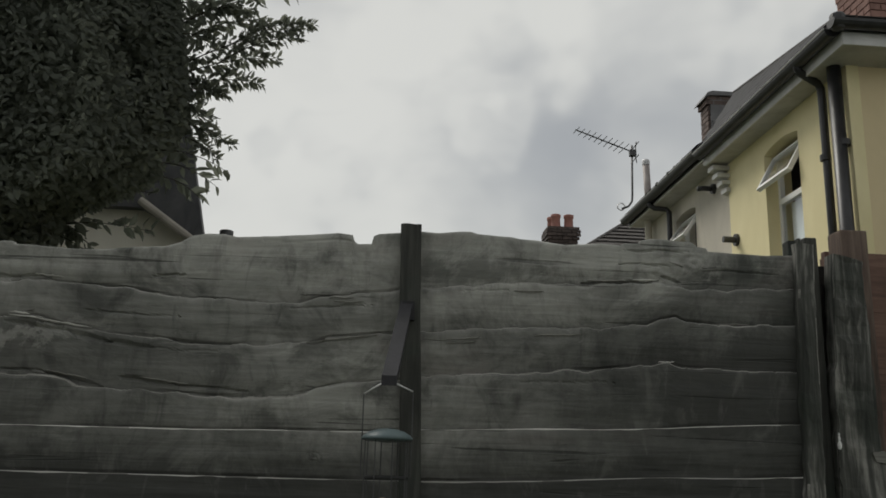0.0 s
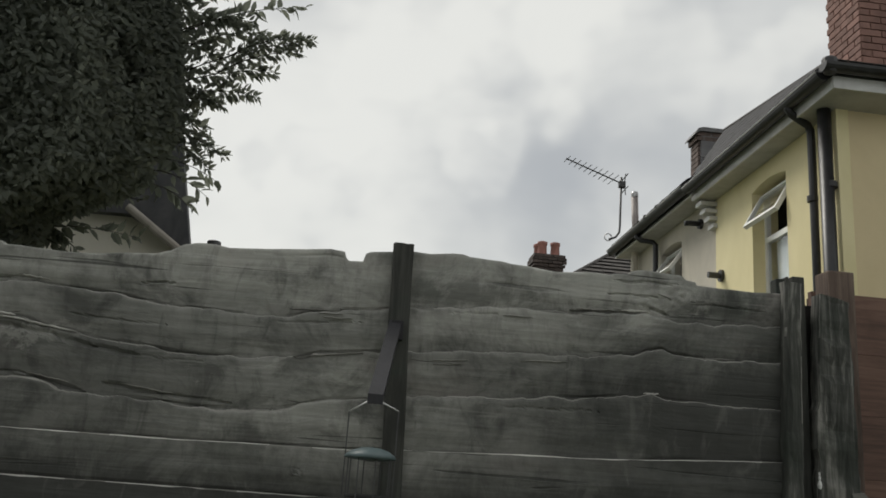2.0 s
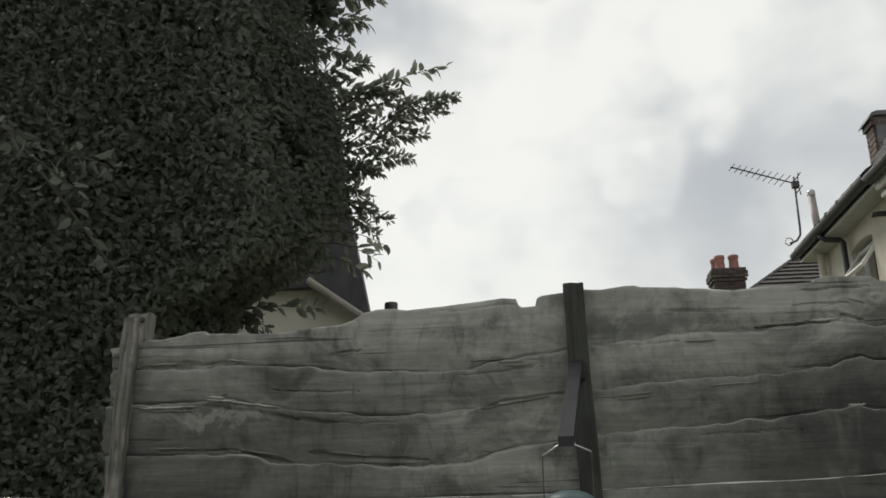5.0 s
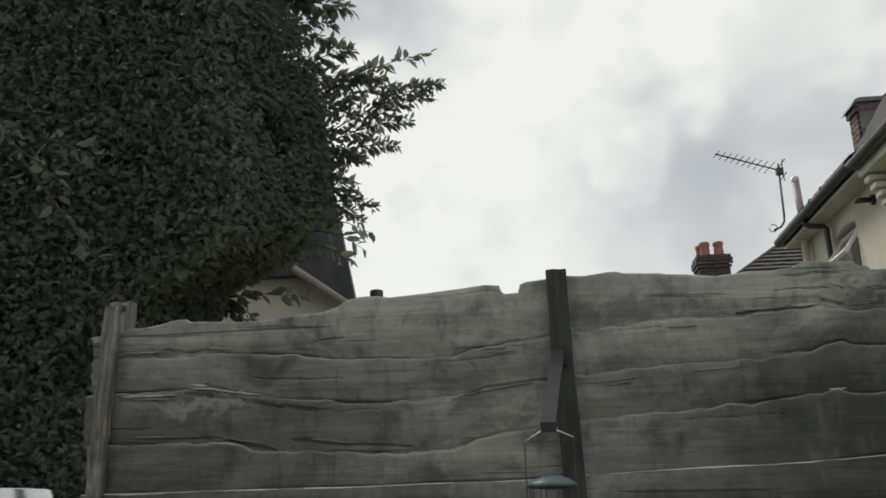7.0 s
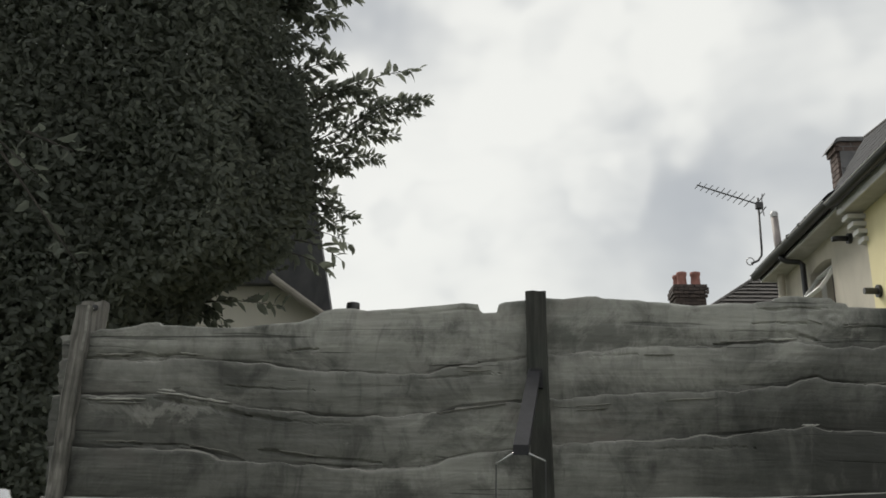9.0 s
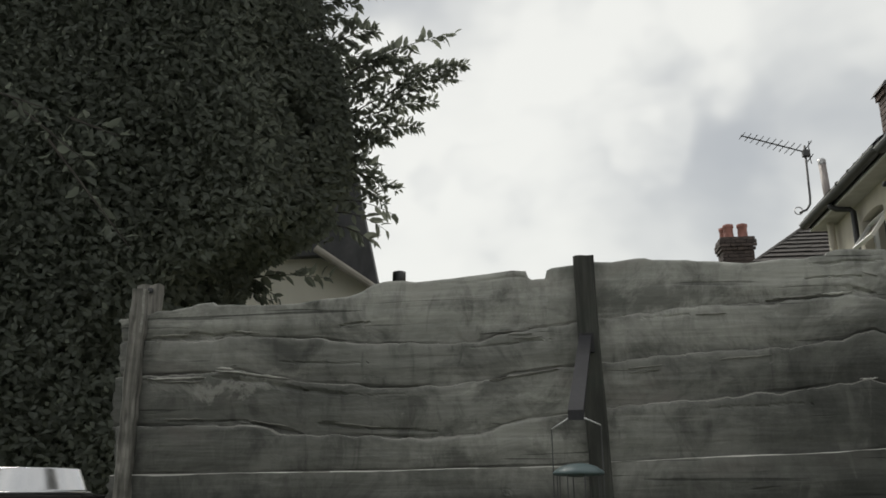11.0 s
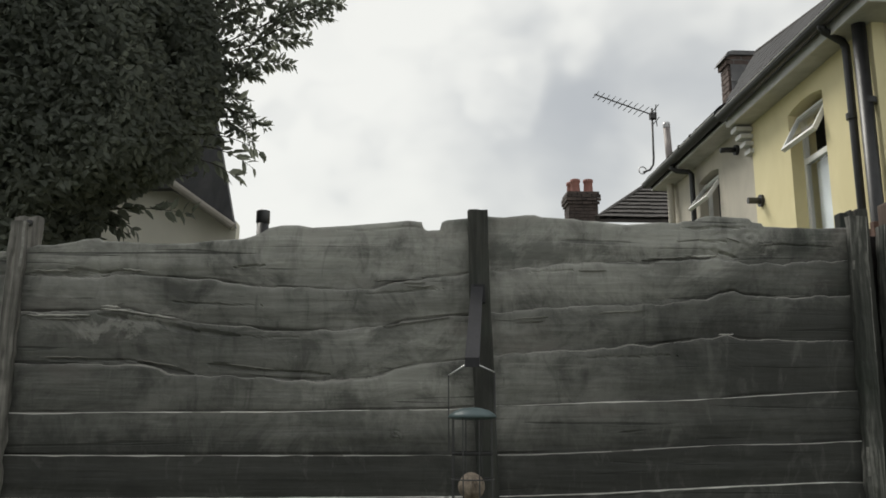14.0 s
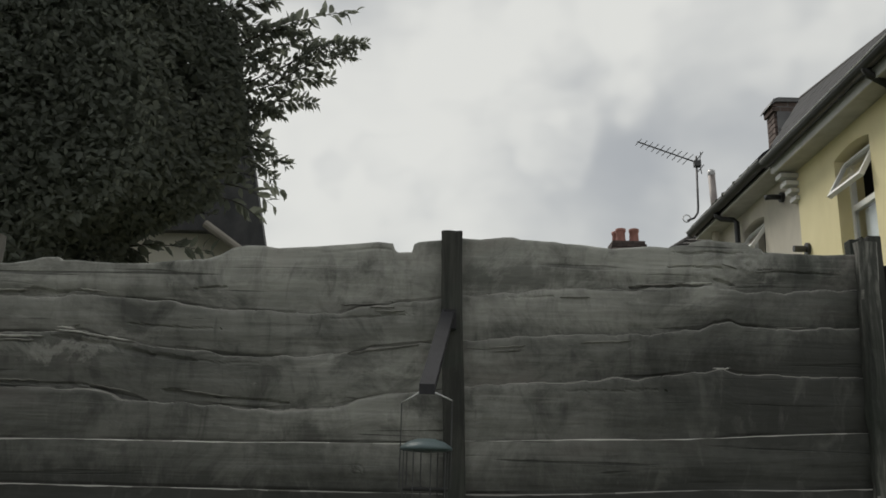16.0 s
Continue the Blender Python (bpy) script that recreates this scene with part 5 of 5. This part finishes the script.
for zz, r in ((1.243, 0.0235), (1.190, 0.028), (1.135, 0.028), (1.08, 0.028), (1.05, 0.026)):
    bm = bmesh.new()
    bmesh.ops.create_icosphere(bm, subdivisions=3, radius=r)
    for v in bm.verts:
        v.co *= 1 + 0.10 * noise.noise(v.co * 60 + Vector((zz * 90, 0, 0)))
        v.co += Vector((FX + 0.004 * math.sin(zz * 200), FY, zz))
    solo("fat_ball", bm, FAT, "pale crumbly suet fat ball inside the feeder", "fat ball", smooth=True, group="fat balls in the feeder")

# ---- bowl on the dark box ----
BX, BY, BZ = -1.220, 2.165, 1.334
crate = thing("timber_box", (BX, 2.15, 0), "dark damp timber box beside the fence", "box")
part("lid", boxed(-1.36, -1.012, 2.025, 2.30, BZ - 0.022, BZ, bevel=0.003), DARK_WOOD, crate)
for k in range(5):
    x0 = -1.35 + 0.066 * k
    part("board", boxed(x0, x0 + 0.063, 2.035, 2.055, 0.0, BZ - 0.022, bevel=0.003), DARK_WOOD, crate)
part("side_panel", boxed(-1.35, -1.33, 2.055, 2.28, 0, BZ - 0.022), DARK_WOOD, crate)
part("side_panel", boxed(-1.035, -1.015, 2.055, 2.28, 0, BZ - 0.022), DARK_WOOD, crate)
bowl = thing("steel_bowl", (BX, BY, BZ), "shiny stainless steel pet bowl with black rubber base", "bowl")
bm = bmesh.new()
lathe(bm, (BX, BY, BZ), [(0.134, 0.004), (0.137, 0.006), (0.135, 0.008), (0.128, 0.010), (0.1265, 0.012), (0.1105, 0.054), (0.1085, 0.0565), (0.105, 0.057), (0.101, 0.055), (0.088, 0.02), (0.07, 0.008), (0.0, 0.006)], 64)
part("shell", bm, STEEL, bowl, smooth=True)
bm = bmesh.new()
lathe(bm, (BX, BY, BZ), [(0.120, 0.0), (0.138, 0.0), (0.139, 0.003), (0.134, 0.006), (0.120, 0.006), (0.120, 0.0)], 64)
part("rubber_ring", bm, RUBBER, bowl, smooth=True)
gp = solo("gate_post", batten(-1.347, -1.347, 0.14, 0.04, 1.506, 0.0, 1.985, 12.0), GREY_WOOD, "grey weathered flat-topped gate post", "post")
gp.data.materials.append(GREY_WOOD)
bm = prism(bmesh.new(), [(-2.4, 1.93, 1.30), (-1.6, 1.93, 1.292), (-1.275, 1.93, 1.285), (-1.20, 1.93, 1.286), (-1.14, 1.93, 1.279), (-1.095, 1.93, 1.268), (-1.082, 1.93, 1.252), (-1.078, 1.93, 1.20), (-1.09, 1.93, 1.165), (-2.4, 1.93, 1.15)], (0, 0.035, 0))
bmesh.ops.bevel(bm, geom=list(bm.edges), offset=0.008, segments=3, affect="EDGES", profile=0.5)
rail = thing("timber_rail", (-1.6, 1.95, 1.2), "rough dark timber rail tied to a stake", "rail")
part("rail_body", bm, RAIL_WOOD, rail, smooth=True)
bm = bmesh.new()
tube(bm, [(-1.148, 1.932, 1.262), (-1.148, 1.926, 1.262)], [0.0035, 0.0025], 10)
part("nail", bm, WIRE, rail, "bright nail head")
stake = solo("stake", tube(bmesh.new(), [(-1.045, 1.99, 0), (-1.047, 1.99, 0.7), (-1.058, 1.99, 1.312)], [0.021, 0.02, 0.018], 12), GREY_WOOD, "upright grey stake with rope round it", "stake", smooth=True)


def eased(pts, n=5):
    """Points along a smooth curve through the given ones."""
    pts = [Vector(p) for p in pts]
    ext = [2 * pts[0] - pts[1]] + pts + [2 * pts[-1] - pts[-2]]
    out = []
    for a, b, c, d in zip(ext, ext[1:], ext[2:], ext[3:]):
        for k in range(n):
            t = k / n
            out.append(0.5 * (2 * b + (c - a) * t + (2 * a - 5 * b + 4 * c - d) * t * t + (3 * b - a - 3 * c + d) * t ** 3))
    return out + [pts[-1]]


bm = bmesh.new()
for r in range(2):
    tube(bm, eased([(-1.094, 1.965, 1.268 - 0.004 * r), (-1.078, 1.958, 1.242 - 0.008 * r), (-1.057, 1.953, 1.232 - 0.009 * r), (-1.038, 1.955, 1.245 - 0.006 * r), (-1.027, 1.965, 1.272), (-1.026, 1.972, 1.288)]), 0.0034, 8)
tube(bm, eased([(-1.030, 1.965, 1.278), (-1.014, 1.958, 1.284), (-1.002, 1.956, 1.276), (-1.010, 1.955, 1.268), (-1.000, 1.954, 1.266), (-0.985, 1.954, 1.252), (-0.973, 1.954, 1.232), (-0.966, 1.954, 1.212)]), 0.0034, 8)
solo("rope", bm, ROPE, "pale knotted rope hanging round the stake", "rope", smooth=True)
